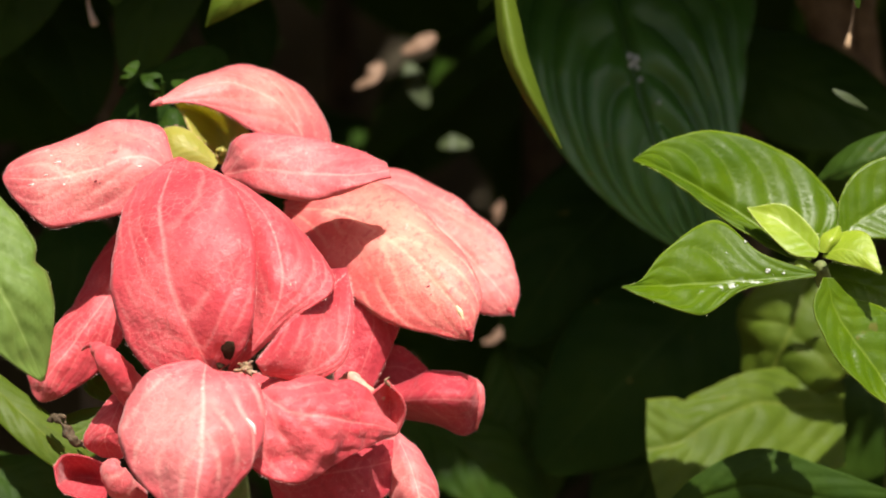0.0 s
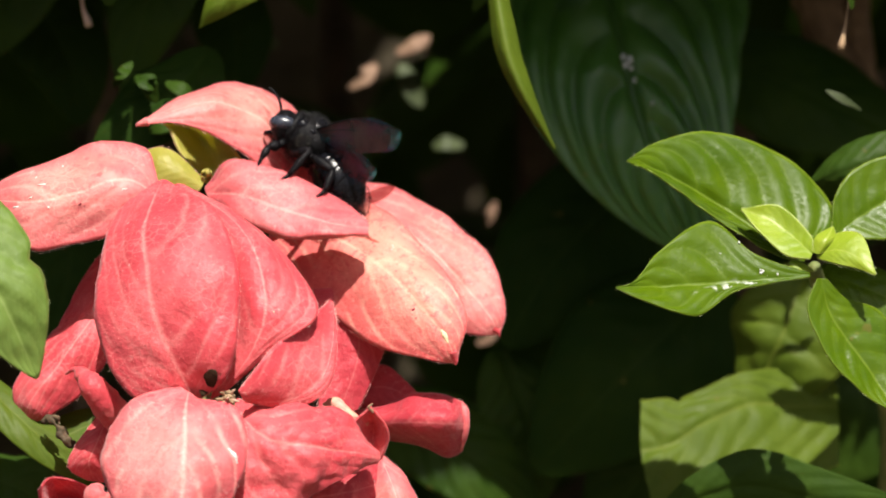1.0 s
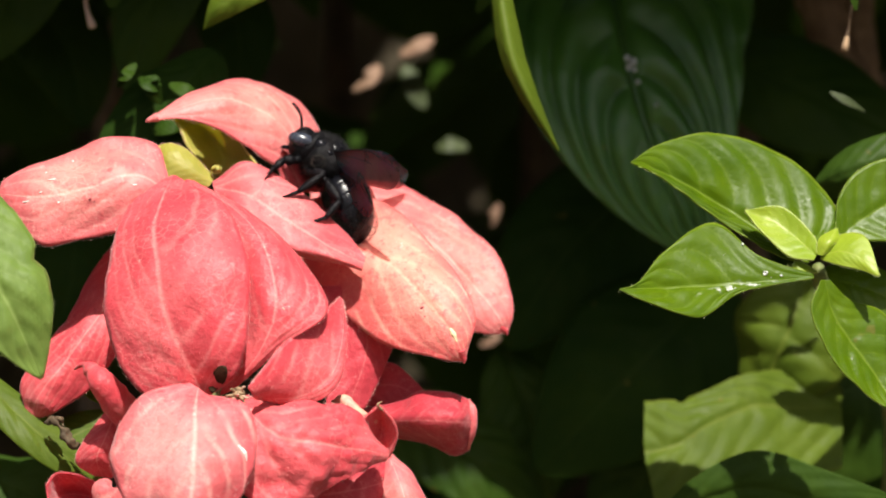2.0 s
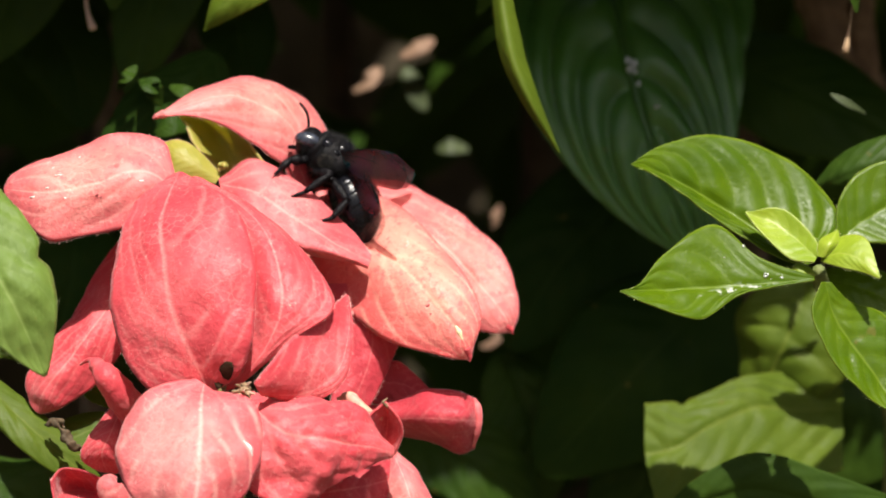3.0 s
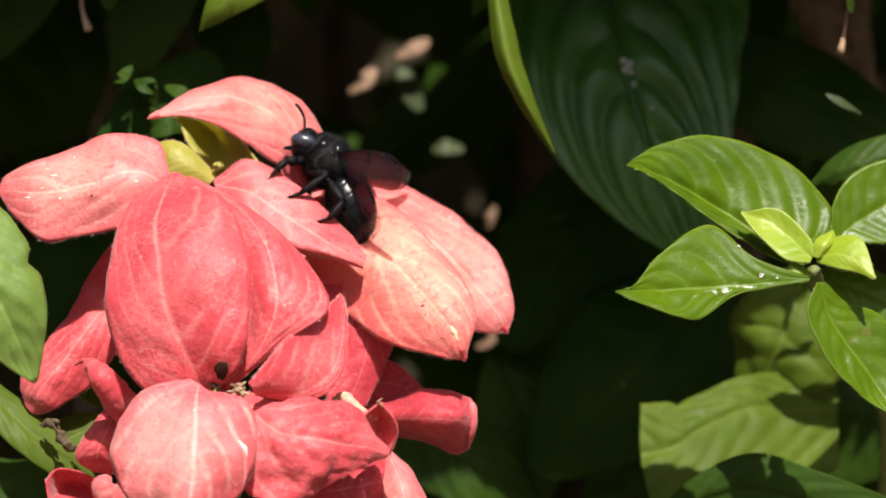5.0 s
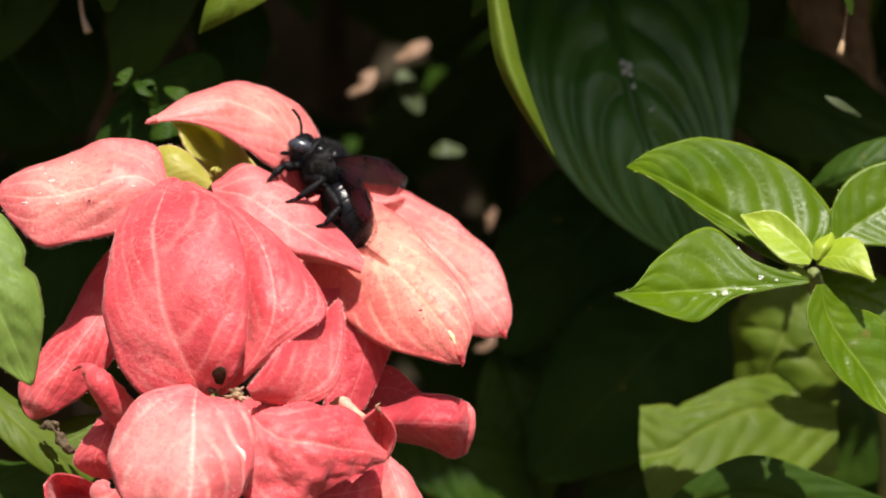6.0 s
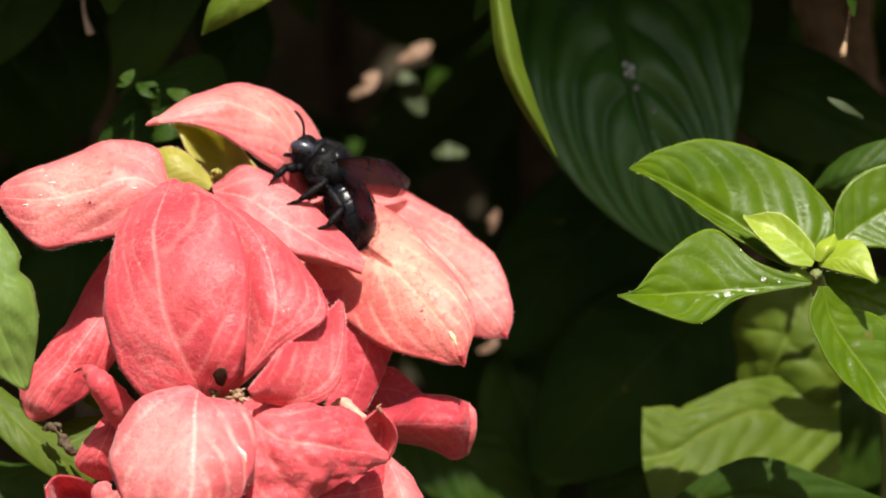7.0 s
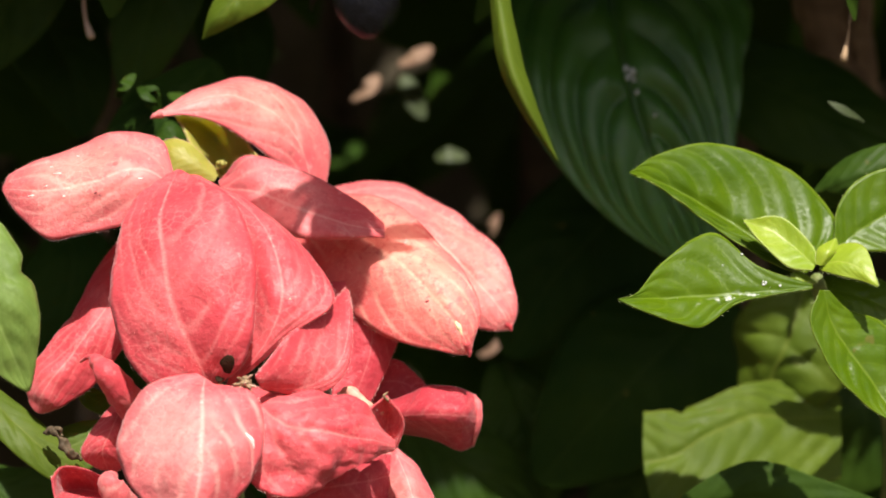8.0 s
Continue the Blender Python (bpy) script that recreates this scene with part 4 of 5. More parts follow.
sheet("leaf", twig, GREEN_YOUNG, (((69.9, -10.7, -1.2), (70.5, -9.8, 1.8), (73.8, -8.4, 3.7)),
      ((70.8, -11.1, -1.4), (72.2, -11.1, 1.2), (73.9, -8.4, 3.6)),
      ((71.9, -10.4, -1), (74.1, -9.7, 1.2), (74, -8.4, 3.5))), relief=0.05, crumple=0.2, label="yellow-green young leaf", hairs=300, hair_mat=FUZZ_GREEN)
sheet("leaf", twig, GREEN_YOUNG, (((70.7, -9.3, -1), (74.6, -9, 2.4), (79, -11.1, 1.8), (80.8, -16.7, -5.1)),
      ((70.7, -9.9, -1.6), (74.2, -11.8, -0.7), (77.7, -14.1, -2), (80.7, -16.7, -5.2)),
      ((70.6, -10.1, -2.2), (74.1, -13, -3.3), (77.6, -14.7, -4.1), (80.6, -16.7, -5.3))), relief=0.08, crumple=0.3, label="yellow-green young leaf", hairs=600, hair_mat=FUZZ_GREEN)
blade("leaf", twig, GREEN_YOUNG, [(70.3, -6.0, -4.4), (67.9, -9.0, -3.1), (66.2, -10.0, -3.5), (65.0, -9.0, -5.4)], (1.5, 1.3), ((0, -0.7, 0.8), (-0.2, -0.9, 0.4)), (30, 25), 0.45, relief=0.1, label="yellow-green young leaf", hairs=900, hair_mat=FUZZ_GREEN)
sheet("leaf", twig, GREEN, (((70.5, -11.2, -6), (68.5, -13.5, -12), (72.4, -15.7, -21.1), (78, -16.4, -26.8), (84.5, -16.6, -31.1)),
      ((71.2, -10.8, -6), (72.9, -11.6, -12.6), (77, -12.5, -18.9), (81.5, -13.8, -25.1), (84.9, -16.5, -31.1)),
      ((72.3, -10.6, -6), (75.9, -10, -9.7), (82.5, -8.7, -12.2), (87.4, -11, -21), (85.4, -16.3, -31.1))), veins=7, relief=0.4, crumple=0.6, hairs=250, hair_mat=FUZZ_GREEN)
sheet("leaf", twig, GREEN, (((74.8, 0.9, 2.3), (75.7, 3.2, 9.8), (81, 5.5, 15.7), (93.3, 7.9, 19.5)),
      ((75.2, 1.1, 1.7), (79.5, 2.9, 5), (85.8, 4.9, 8.8), (94.1, 6.3, 13.4)),
      ((75.4, 0.6, 1.2), (80.3, 0.8, 1.4), (87.1, 1.6, 1.8), (93.7, 3.9, 6.6))), veins=6, sweep=0.3, relief=0.35, crumple=0.4, arch=1.6, hairs=250, hair_mat=FUZZ_GREEN)
blade("leaf", twig, GREEN, [(72.6, 8.0, -5.6), (79.6, 12.0, -7.0), (87.3, 12.0, -9.8), (96.1, 12.0, -13.1)], (6, 7), ((0, -0.8, 0.6), (0, -0.9, 0.4)), (20, 20), 0.5, relief=0.3, hairs=900, hair_mat=FUZZ_GREEN)
# Shadow over this leaf is put into its dark green
sheet("leaf", twig, GREEN_DARK, (((74.1, 32.3, 13.1), (79.9, 31.4, 19.4), (88.7, 30.9, 22.7), (96.8, 30.9, 23.3)),
      ((74.4, 32.5, 12.1), (80.6, 28.1, 14.8), (88.5, 27.8, 17), (96.6, 29.6, 18.2)),
      ((75.3, 34.8, 10.1), (82.4, 32.8, 10.1), (90.3, 32.6, 11.2), (97, 32.3, 13.5))), relief=0.4, crumple=0.5)
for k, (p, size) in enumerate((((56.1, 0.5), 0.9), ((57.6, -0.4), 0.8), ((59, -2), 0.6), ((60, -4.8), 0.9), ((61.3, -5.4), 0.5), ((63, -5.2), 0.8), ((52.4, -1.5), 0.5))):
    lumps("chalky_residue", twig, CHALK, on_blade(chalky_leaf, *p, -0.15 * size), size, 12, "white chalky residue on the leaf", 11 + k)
tube("stem", twig, STEM, [(70.9, -4.0, -4.0), (76.0, 20.0, -9.3), (94.2, 60.0, -23.5), (107.1, 90.0, -56.8), (104.3, 150.0, -196.2)], (1.3, 1.8, 2.2, 2.8, 3.6))

# ---- lower leaves of the same shrub, partly in sun ----
low_right = thing("leafy_branch", (83.4, 50.0, -37.2), "lower branch with broad dull green leaves, partly in sun", "branch")
sheet("leaf", low_right, GREEN_DULL, (((84.8, 70.1, -29.9), (78.8, 69.9, -25.5), (65.1, 64.7, -26.8), (54, 60.1, -30.2), (47.3, 58, -31.8), (42, 57.4, -31.9)),
      ((84.5, 67.5, -33.6), (75.7, 63.8, -33.7), (65.8, 60.4, -33), (56.2, 55.7, -36.3), (47.7, 52.2, -40.8), (41.6, 52.2, -42)),
      ((83.7, 61.1, -46.1), (74.8, 56.1, -48.7), (64.9, 51.4, -51.8), (56.5, 48.2, -55.1), (48.2, 46.9, -54.6), (43.4, 47.2, -52.3))), rib=1, veins=7, sweep=0.4, relief=0.7, crumple=0.9, wave=0.5, res=(80, 14), notch=(0, 0.72, 0.035, 0.12), arch=1.5)
# Dark green stands for the shade this lower leaf is in
sheet("leaf", low_right, GREEN_DARK, (((41.2, 27.3, -54.4), (49.7, 24.7, -45.6), (61.6, 23.3, -40.1), (75.2, 25, -43.8), (93.1, 28.6, -50.6)),
      ((41.1, 26.7, -55.5), (51, 23.7, -50.2), (61.5, 22.4, -47.6), (75.1, 24.5, -50.3), (93.2, 29.1, -52.3)),
      ((41.2, 28, -56.7), (51.3, 27.6, -57.3), (62.1, 28.4, -58.5), (75.6, 28.8, -58.5), (93.3, 29.9, -54.6))), relief=0.5, crumple=0.6)
blade("leaf", low_right, GREEN_DULL, [(77.8, 72.0, -3.5), (74.4, 68.0, -14.2), (70.8, 68.0, -22.6), (66.0, 74.0, -33.7)], (15, 13), ((0, -0.7, 0.7), (0, -0.8, 0.6)), (22, 22), 0.5, (0.5, 0.6), veins=4, sweep=0.15, relief=1.1, crumple=1.2, res=(60, 12))
blade("leaf", low_right, GREEN_DARK, [(89.3, 96.0, -24.8), (92.5, 92.0, -32.1), (92.5, 92.0, -40.8), (86.8, 96.0, -52.3)], (12, 12), ((0, -0.7, 0.7), (0, -0.8, 0.6)), (22, 22), 0.5)
tube("stem", low_right, STEM, [(89.7, 62.0, -26.0), (96.5, 76.0, -38.7), (98.8, 110.0, -83.9), (97.5, 160.0, -198.8)], (1.6, 2.0, 2.6, 3.6))

# ---- big dark leaves behind ----
deep = thing("leafy_branch", (36.1, 80.0, 63.5), "branch with large dark green ribbed leaves in shade", "branch")
sheet("leaf", deep, GREEN_GLOSS, (((31.9, 94.9, 68.6), (11.8, 86.8, 60.5), (13.2, 75.9, 40.1), (23.8, 71.1, 20.8), (37.4, 70.2, 6.7), (54.9, 71.5, -4.1)),
      ((36.9, 95.2, 69.3), (37, 84.2, 56.5), (39.7, 75.7, 41.3), (42.9, 71.9, 28.4), (47.8, 70.5, 13.3), (55.1, 71.5, -4.2)),
      ((41.9, 95.3, 68.7), (66, 89.9, 58.3), (65.1, 82.2, 40.5), (62.9, 77.4, 23.8), (59.9, 74.2, 8), (55.4, 71.5, -4.2))), veins=6, sweep=0.6, relief=2.8, crumple=0.5, res=(130, 30), arch=2.1)
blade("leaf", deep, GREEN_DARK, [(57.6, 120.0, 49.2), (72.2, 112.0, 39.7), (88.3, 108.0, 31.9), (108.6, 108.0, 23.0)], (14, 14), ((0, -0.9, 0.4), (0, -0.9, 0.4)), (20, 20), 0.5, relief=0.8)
blade("leaf", deep, GREEN_SHADED, [(51.1, 120.0, 24.7), (37.8, 112.0, 9.1), (24.9, 108.0, -4.9), (14.7, 108.0, -22.7)], (17, 17), ((0, -0.9, 0.4), (0, -0.9, 0.3)), (20, 20), 0.45, relief=0.8)
blade("leaf", deep, GREEN_SHADED, [(63.9, 104.0, -7.4), (49.4, 96.0, -19.8), (36.8, 94.0, -32.2), (20.7, 96.0, -49.8)], (20, 20), ((0, -0.9, 0.4), (0, -0.9, 0.3)), (20, 20), 0.45, relief=0.9)
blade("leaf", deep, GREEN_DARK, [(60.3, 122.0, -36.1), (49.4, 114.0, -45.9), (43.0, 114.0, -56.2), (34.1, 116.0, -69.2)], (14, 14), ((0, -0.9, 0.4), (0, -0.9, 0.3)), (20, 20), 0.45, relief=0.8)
# Separate strip for the big leaf's sunlit folded edge, set forward into sun
sheet("leaf", deep, GREEN_DULL, (((9.4, 24, 52.7), (11.1, 20, 38.5), (15.7, 18, 28.4), (22.7, 20, 19)),
      ((10.9, 22, 52.5), (13.3, 17, 38.3), (17, 16, 28.8), (22.7, 20, 19.1)),
      ((13, 24, 52.7), (15.8, 20, 38.5), (18.6, 18, 29.5), (22.7, 20, 19.2))), relief=0.1, crumple=0.2)
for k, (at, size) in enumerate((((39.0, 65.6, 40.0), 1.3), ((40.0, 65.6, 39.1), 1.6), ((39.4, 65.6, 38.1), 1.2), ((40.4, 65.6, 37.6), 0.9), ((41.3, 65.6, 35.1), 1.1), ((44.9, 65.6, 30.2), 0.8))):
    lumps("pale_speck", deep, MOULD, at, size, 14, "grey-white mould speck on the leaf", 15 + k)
# Small leaf added forward, in sun, for the dark leaf's light tip
blade("leaf", deep, GREEN_MOSS, [(84.8, 34.0, 27.4), (82.3, 32.0, 28.7), (79.9, 31.0, 30.0), (77.4, 31.0, 31.3)], (1.0, 1.0), ((0, -0.7, 0.6), (0, -0.8, 0.5)), (15, 15), 0.5)
tube("stem", deep, BARK, [(35.2, 86.0, 69.6), (46.6, 110.0, 76.5), (72.4, 140.0, 18.7), (71.2, 170.0, -77.2), (66.8, 200.0, -209.2)], (1.8, 2.2, 2.8, 3.4, 4.5))

under = thing("leafy_branch", (4.3, 60.0, -49.6), "low branch of dark green leaves behind the flower", "branch")
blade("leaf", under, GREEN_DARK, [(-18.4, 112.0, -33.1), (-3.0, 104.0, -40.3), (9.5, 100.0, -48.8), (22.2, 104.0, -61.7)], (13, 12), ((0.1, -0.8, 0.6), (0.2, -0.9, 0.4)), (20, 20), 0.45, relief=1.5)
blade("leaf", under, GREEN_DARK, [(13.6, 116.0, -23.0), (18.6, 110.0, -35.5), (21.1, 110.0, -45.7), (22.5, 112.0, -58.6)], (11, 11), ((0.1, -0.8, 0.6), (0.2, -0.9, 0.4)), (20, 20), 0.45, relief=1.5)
blade("leaf", under, GREEN_SHADED, [(-85.2, 116.0, 7.8), (-83.2, 110.0, -2.4), (-85.5, 108.0, -15.1), (-92.1, 110.0, -27.9)], (12, 12), ((0, -0.8, 0.6), (0.2, -0.9, 0.4)), (20, 20), 0.45, relief=0.7)
tube("stem", under, BARK, [(-16.1, 72.0, -30.0), (-27.7, 90.0, -32.0), (-36.7, 120.0, -72.1), (-41.4, 160.0, -198.8)], (1.5, 2, 2.6, 3.6))

top_left = thing("leafy_branch", (-40.6, 40.0, 57.5), "overhanging branch with green leaves, one tip in sun", "branch")
# Duller green takes in the partial sun on this leaf
sheet("leaf", top_left, GREEN_DULL, (((-39.7, 26, 56.2), (-44.7, 24, 51.6), (-46.5, 23, 46.8), (-47.4, 24, 43.4)),
      ((-36.8, 24, 56), (-40, 21, 51.9), (-43.6, 21, 47.5), (-47.4, 24, 43.4)),
      ((-29, 24, 56), (-33.5, 22, 50.1), (-40.8, 22, 46.3), (-47.3, 24, 43.4))), relief=0.3, crumple=0.4)
blade("leaf", top_left, GREEN_DARK, [(-55.3, 80.0, 70.8), (-59.7, 74.0, 60.5), (-63.1, 72.0, 49.5), (-67.5, 74.0, 32.7)], (10, 10), ((0, -0.8, 0.5), (0, -0.9, 0.4)), (20, 20), 0.45, relief=0.6)
blade("leaf", top_left, GREEN_SHADED, [(-46.8, 46.0, 40.6), (-53.3, 41.0, 32.3), (-60.0, 39.0, 27.6), (-70.6, 41.0, 18.5)], (10, 9), ((0, -0.8, 0.6), (0, -0.9, 0.4)), (20, 20), 0.45, relief=0.6)
blade("leaf", top_left, GREEN_DARK, [(-89.6, 90.0, 79.3), (-91.2, 84.0, 66.3), (-94.6, 82.0, 53.9), (-101.0, 84.0, 39.4)], (12, 12), ((0, -0.8, 0.6), (0, -0.9, 0.4)), (20, 20), 0.45, relief=0.5)
# Two dark leaves added to hide sunlit patches further back
blade("leaf", top_left, GREEN_SHADED, [(-96.3, 122.0, 61.0), (-89.3, 118.0, 51.6), (-83.9, 116.0, 41.2), (-81.6, 118.0, 27.2)], (11, 11), ((0, -0.9, 0.3), (0, -0.9, 0.3)), (20, 20), 0.45, relief=0.6)
blade("leaf", top_left, GREEN_SHADED, [(-52.3, 122.0, 64.8), (-48.1, 118.0, 54.2), (-46.1, 116.0, 45.1), (-46.9, 118.0, 32.3)], (9, 9), ((0, -0.9, 0.3), (0, -0.9, 0.3)), (20, 20), 0.45, relief=0.6)
# Four small leaves added as the sun flecks on the dark leaf behind
blade("leaf", top_left, GREEN_DARK, [(-67.6, 55, 33.5), (-64.1, 32, 33.9), (-62.8, 32, 35.5), (-61.7, 33, 37)], (1.3, 1.3), ((0, -0.8, 0.6), (0, -0.8, 0.6)), (20, 20), 0.5, (0.5, 0.6), relief=0.2)
blade("leaf", top_left, GREEN_DARK, [(-62.7, 55, 36.3), (-59, 31, 33.8), (-57.9, 31, 31.8), (-56.7, 33, 28.9)], (2.2, 2.2), ((0, -0.8, 0.6), (0, -0.8, 0.6)), (20, 20), 0.5, (0.5, 0.6), relief=0.2)
blade("leaf", top_left, GREEN_DARK, [(-55.2, 36, 33.2), (-52.7, 34, 32.2), (-50.7, 34, 30.8), (-49.5, 36, 28.6)], (1.8, 1.8), ((0, -0.8, 0.6), (0, -0.8, 0.6)), (20, 20), 0.5, (0.5, 0.6), relief=0.2)
blade("leaf", top_left, GREEN_DARK, [(-58.4, 36, 23.5), (-56.1, 34, 24.9), (-53.9, 34, 25.6), (-51.2, 36, 24.5)], (3, 3), ((0, -0.8, 0.6), (0, -0.8, 0.6)), (20, 20), 0.5, (0.5, 0.6), relief=0.2)
tube("stem", top_left, BARK, [(-18.0, 32.0, 64.1), (-31.7, 70.0, 79.4), (-78.5, 150.0, 45.8), (-93.2, 220.0, -214.5)], (1.5, 2, 3, 4.5))
dead_stick = thing("dead_twig", (-74.4, 60.0, 52.2), "thin pale dead twig with a broken end", "twig")
tube("shoot", dead_stick, DRY_PALE, [(-76.9, 66.0, 71.8), (-75.5, 62.0, 59.5), (-74.8, 60.0, 51.0), (-73.2, 58.0, 46.1)], (0.4, 0.4, 0.35, 0.8))

def litter(name, pts, half, mat, label):
    """A scrap of withered leaf caught in the shrub."""
    ob = thing(name, pts[1], label, "leaf litter", "litter in the shrub")
    blade("scrap", ob, mat, pts, (half, half), ((0, -0.8, 0.6), (0.2, -0.8, 0.6)), (35, 35), 0.5, (0.5, 0.5), relief=0.3, crumple=0.8, res=(16, 6))
    return ob


for pts, half in ((((-10.8, 170.0, 47.3), (-6.3, 168.0, 49.4), (-2.5, 170.0, 51.5)), 2.4), (((-22.4, 172.0, 38.9), (-18.4, 168.0, 41.4), (-15.5, 170.0, 44.6)), 2.3), (((11.3, 172.0, 5.4), (12.1, 170.0, 7.3), (13.8, 170.0, 10.9)), 1.3), (((9.1, 172.0, -23.7), (11.9, 170.0, -22.6), (14.2, 170.0, -20.0)), 1.2)):
    litter("dry_leaf", pts, half, DRY_TAN, "tan withered leaf caught in the dark shrub")
for pts, half in ((((-9.6, 178.0, 45.0), (-6.8, 174.0, 39.7), (-4.4, 174.0, 34.1)), 3.0), (((-1.7, 180.0, 25.0), (1.5, 178.0, 25.8), (6.2, 180.0, 25.0)), 2.4)):
    litter("fallen_leaf", pts, half, GREEN_MOSS, "dull green leaf in a fleck of sun")
brown = thing("dead_branch", (93.6, 150.0, 51.2), "brown dead branch with peeling bark", "branch")
tube("stem", brown, BARK_WARM, [(85.5, 150.0, 86.2), (89.1, 146.0, 61.6), (94.4, 146.0, 44.3), (109.7, 150.0, 24.3)], (5.5, 6.0, 5.0, 4.0), 14, "", 0.3)
tube("stem", brown, BARK_WARM, [(100.3, 150.0, 86.2), (98.4, 146.0, 59.0), (101.1, 146.0, 37.6), (109.7, 150.0, 19.0)], (3.5, 3.8, 3.0, 3.0), 12, "", 0.3)
tube("side_shoot", brown, DRY, [(83.9, 40.0, 69.0), (82.5, 34.0, 52.4), (81.4, 31.0, 45.4), (80.2, 30.0, 39.4)], (0.2, 0.2, 0.2, 0.75), 10, "pale dead shoot", 0.2)


# ---- woody stems that carry the foliage ----
shrub = thing("shrub_stems", (0, 300, -1100), "brown woody stems of the dense shrub standing in soil", "shrub")
rnd = random.Random(17)
for k in range(16):
    x, y = -380 + 760 * k / 15 + rnd.uniform(-20, 20), rnd.uniform(255, 420)
    tube("stem", shrub, BARK, [(x * 0.6, y + rnd.uniform(-30, 60), -1110), (x * 0.8 + rnd.uniform(-30, 30), y, -600), (x, y + rnd.uniform(-40, 40), -100), (x * 1.05, y - rnd.uniform(20, 160), 290)], (11, 8, 6, 3), 9, "", 0.25)

# ---- the bee ----
# body space in millimetres: x ahead, y to its left, z to its back
bee = new("carpenter_bee")
bee.empty_display_size = 0.01
tagged(bee, "large glossy black carpenter bee with dark iridescent wings", "bee")


def bee_part(name, verts, faces, mat, label="", at=(0, 0, 0), parent=None):
    return mesh_part(name, [(Vector(v) - Vector(at)) * MM for v in verts], faces, mat, parent or bee, label, True, None, Vector(at) * MM)


def ball(centre, radii, tilt=0.0, rings=14, sides=20, squash=None):
    """An egg-shaped body: rings along x; squash(u) scales each ring."""
    verts, faces = [], []
    turn = Matrix.Rotation(radians(tilt), 3, "Y")
    for i in range(rings + 1):
        g = math.pi * i / rings
        k = squash(i / rings) if squash else 1.0
        for j in range(sides):
            h = 2 * math.pi * j / sides
            p = Vector((math.cos(g) * radii[0], math.sin(g) * math.cos(h) * radii[1] * k, math.sin(g) * math.sin(h) * radii[2] * k))
            verts.append(Vector(centre) + turn @ p)
    for i in range(rings):
        for j in range(sides):
            k = (j + 1) % sides
            faces.append((i * sides + j, (i + 1) * sides + j, (i + 1) * sides + k, i * sides + k))
    return verts, faces


def abdomen_mesh():
    """Seven overlapping plates along a line that bends under."""
    verts, faces = [], []
    rings, sides = 84, 32
    for i in range(rings + 1):
        u = i / rings
        x = -2.6 - 14.8 * u
        z = -0.6 - 2.6 * u * u
        r = (math.sin(math.pi * (0.05 + 0.945 * u) ** 0.95)) ** 0.5
        step = (u * 6.0) % 1.0
        r *= 1.0 - 0.009 * (1 - smooth01(step * 5)) + 0.008 * step
        for j in range(sides):
            h = 2 * math.pi * j / sides
            c, s = math.cos(h), math.sin(h)
            verts.append((x, 5.9 * r * c, z + (5.0 if s > 0 else 4.6) * r * s))
    for i in range(rings):
        for j in range(sides):
            k = (j + 1) % sides
            faces.append((i * sides + j, (i + 1) * sides + j, (i + 1) * sides + k, i * sides + k))
    faces.append(tuple(range(sides)))
    faces.append(tuple(rings * sides + j for j in reversed(range(sides))))
    return verts, faces


def fuzz(centre, radii, count, length, seed, low=-1.0, back=0.0):
    """Short hairs on an egg-shaped body."""
    rnd = random.Random(seed)
    verts, faces = [], []
    while len(faces) < count * 3:
        d = Vector((rnd.gauss(0, 1), rnd.gauss(0, 1), rnd.gauss(0, 1))).normalized()
        if d.z < low:
            continue
        p = Vector(centre) + Vector((d.x * radii[0], d.y * radii[1], d.z * radii[2]))
        n = (d + Vector((rnd.gauss(0, 0.3) - back, rnd.gauss(0, 0.3), rnd.gauss(0, 0.3)))).normalized()
        a = n.orthogonal().normalized()
        b = n.cross(a)
        r, i0 = 0.035, len(verts)
        verts += [p + a * r, p - a * r * 0.5 + b * r * 0.87, p - a * r * 0.5 - b * r * 0.87, p + n * length * rnd.uniform(0.5, 1.2)]
        faces += [(i0, i0 + 1, i0 + 3), (i0 + 1, i0 + 2, i0 + 3), (i0 + 2, i0, i0 + 3)]
    return verts, faces


bee_part("thorax", *ball((0, 0, 0), (4.9, 5.0, 4.6), 0, 18, 26, lambda u: 1.0 - 0.10 * math.sin(u * math.pi * 3) ** 2), MATT)
bee_part("shoulder", *ball((2.9, 2.9, 1.3), (1.5, 1.1, 1.2), 20, 10, 14), BLACK)
bee_part("shoulder", *ball((2.9, -2.9, 1.3), (1.5, 1.1, 1.2), 20, 10, 14), BLACK)
bee_part("thorax_plate", *ball((0.3, 0, 2.4), (3.0, 3.3, 2.55), 0, 14, 22), BLACK, "glossy plate on the back")
bee_part("wing_cap", *ball((0.7, 3.5, 1.9), (0.9, 0.7, 0.6), 10, 8, 12), BLACK)
bee_part("wing_cap", *ball((0.7, -3.5, 1.9), (0.9, 0.7, 0.6), 10, 8, 12), BLACK)
bee_part("pale_patch", *fuzz((0.4, 4.3, -0.6), (1.4, 0.7, 1.3), 420, 0.6, 27), DUST, "dusty greyish spot on the thorax side")
bee_part("thorax_hair", *fuzz((0, 0, 0), (4.8, 4.9, 4.7), 3200, 1.3, 21), HAIR)
bee_part("waist", *ball((-3.6, 0, -0.3), (1.6, 1.9, 1.8), 0, 8, 14), BLACK)
bee_part("abdomen", *abdomen_mesh(), BLACK, "glossy black banded abdomen")
bee_part("abdomen_hair", *fuzz((-10.5, 0, -1.9), (7.0, 5.8, 4.7), 3000, 0.6, 22, -1.0, 0.8), HAIR)
HEAD = (5.3, 0, -1.9)
bee_part("collar", *ball((3.6, 0, -0.9), (1.9, 4.1, 3.9), 20, 10, 20), MATT)
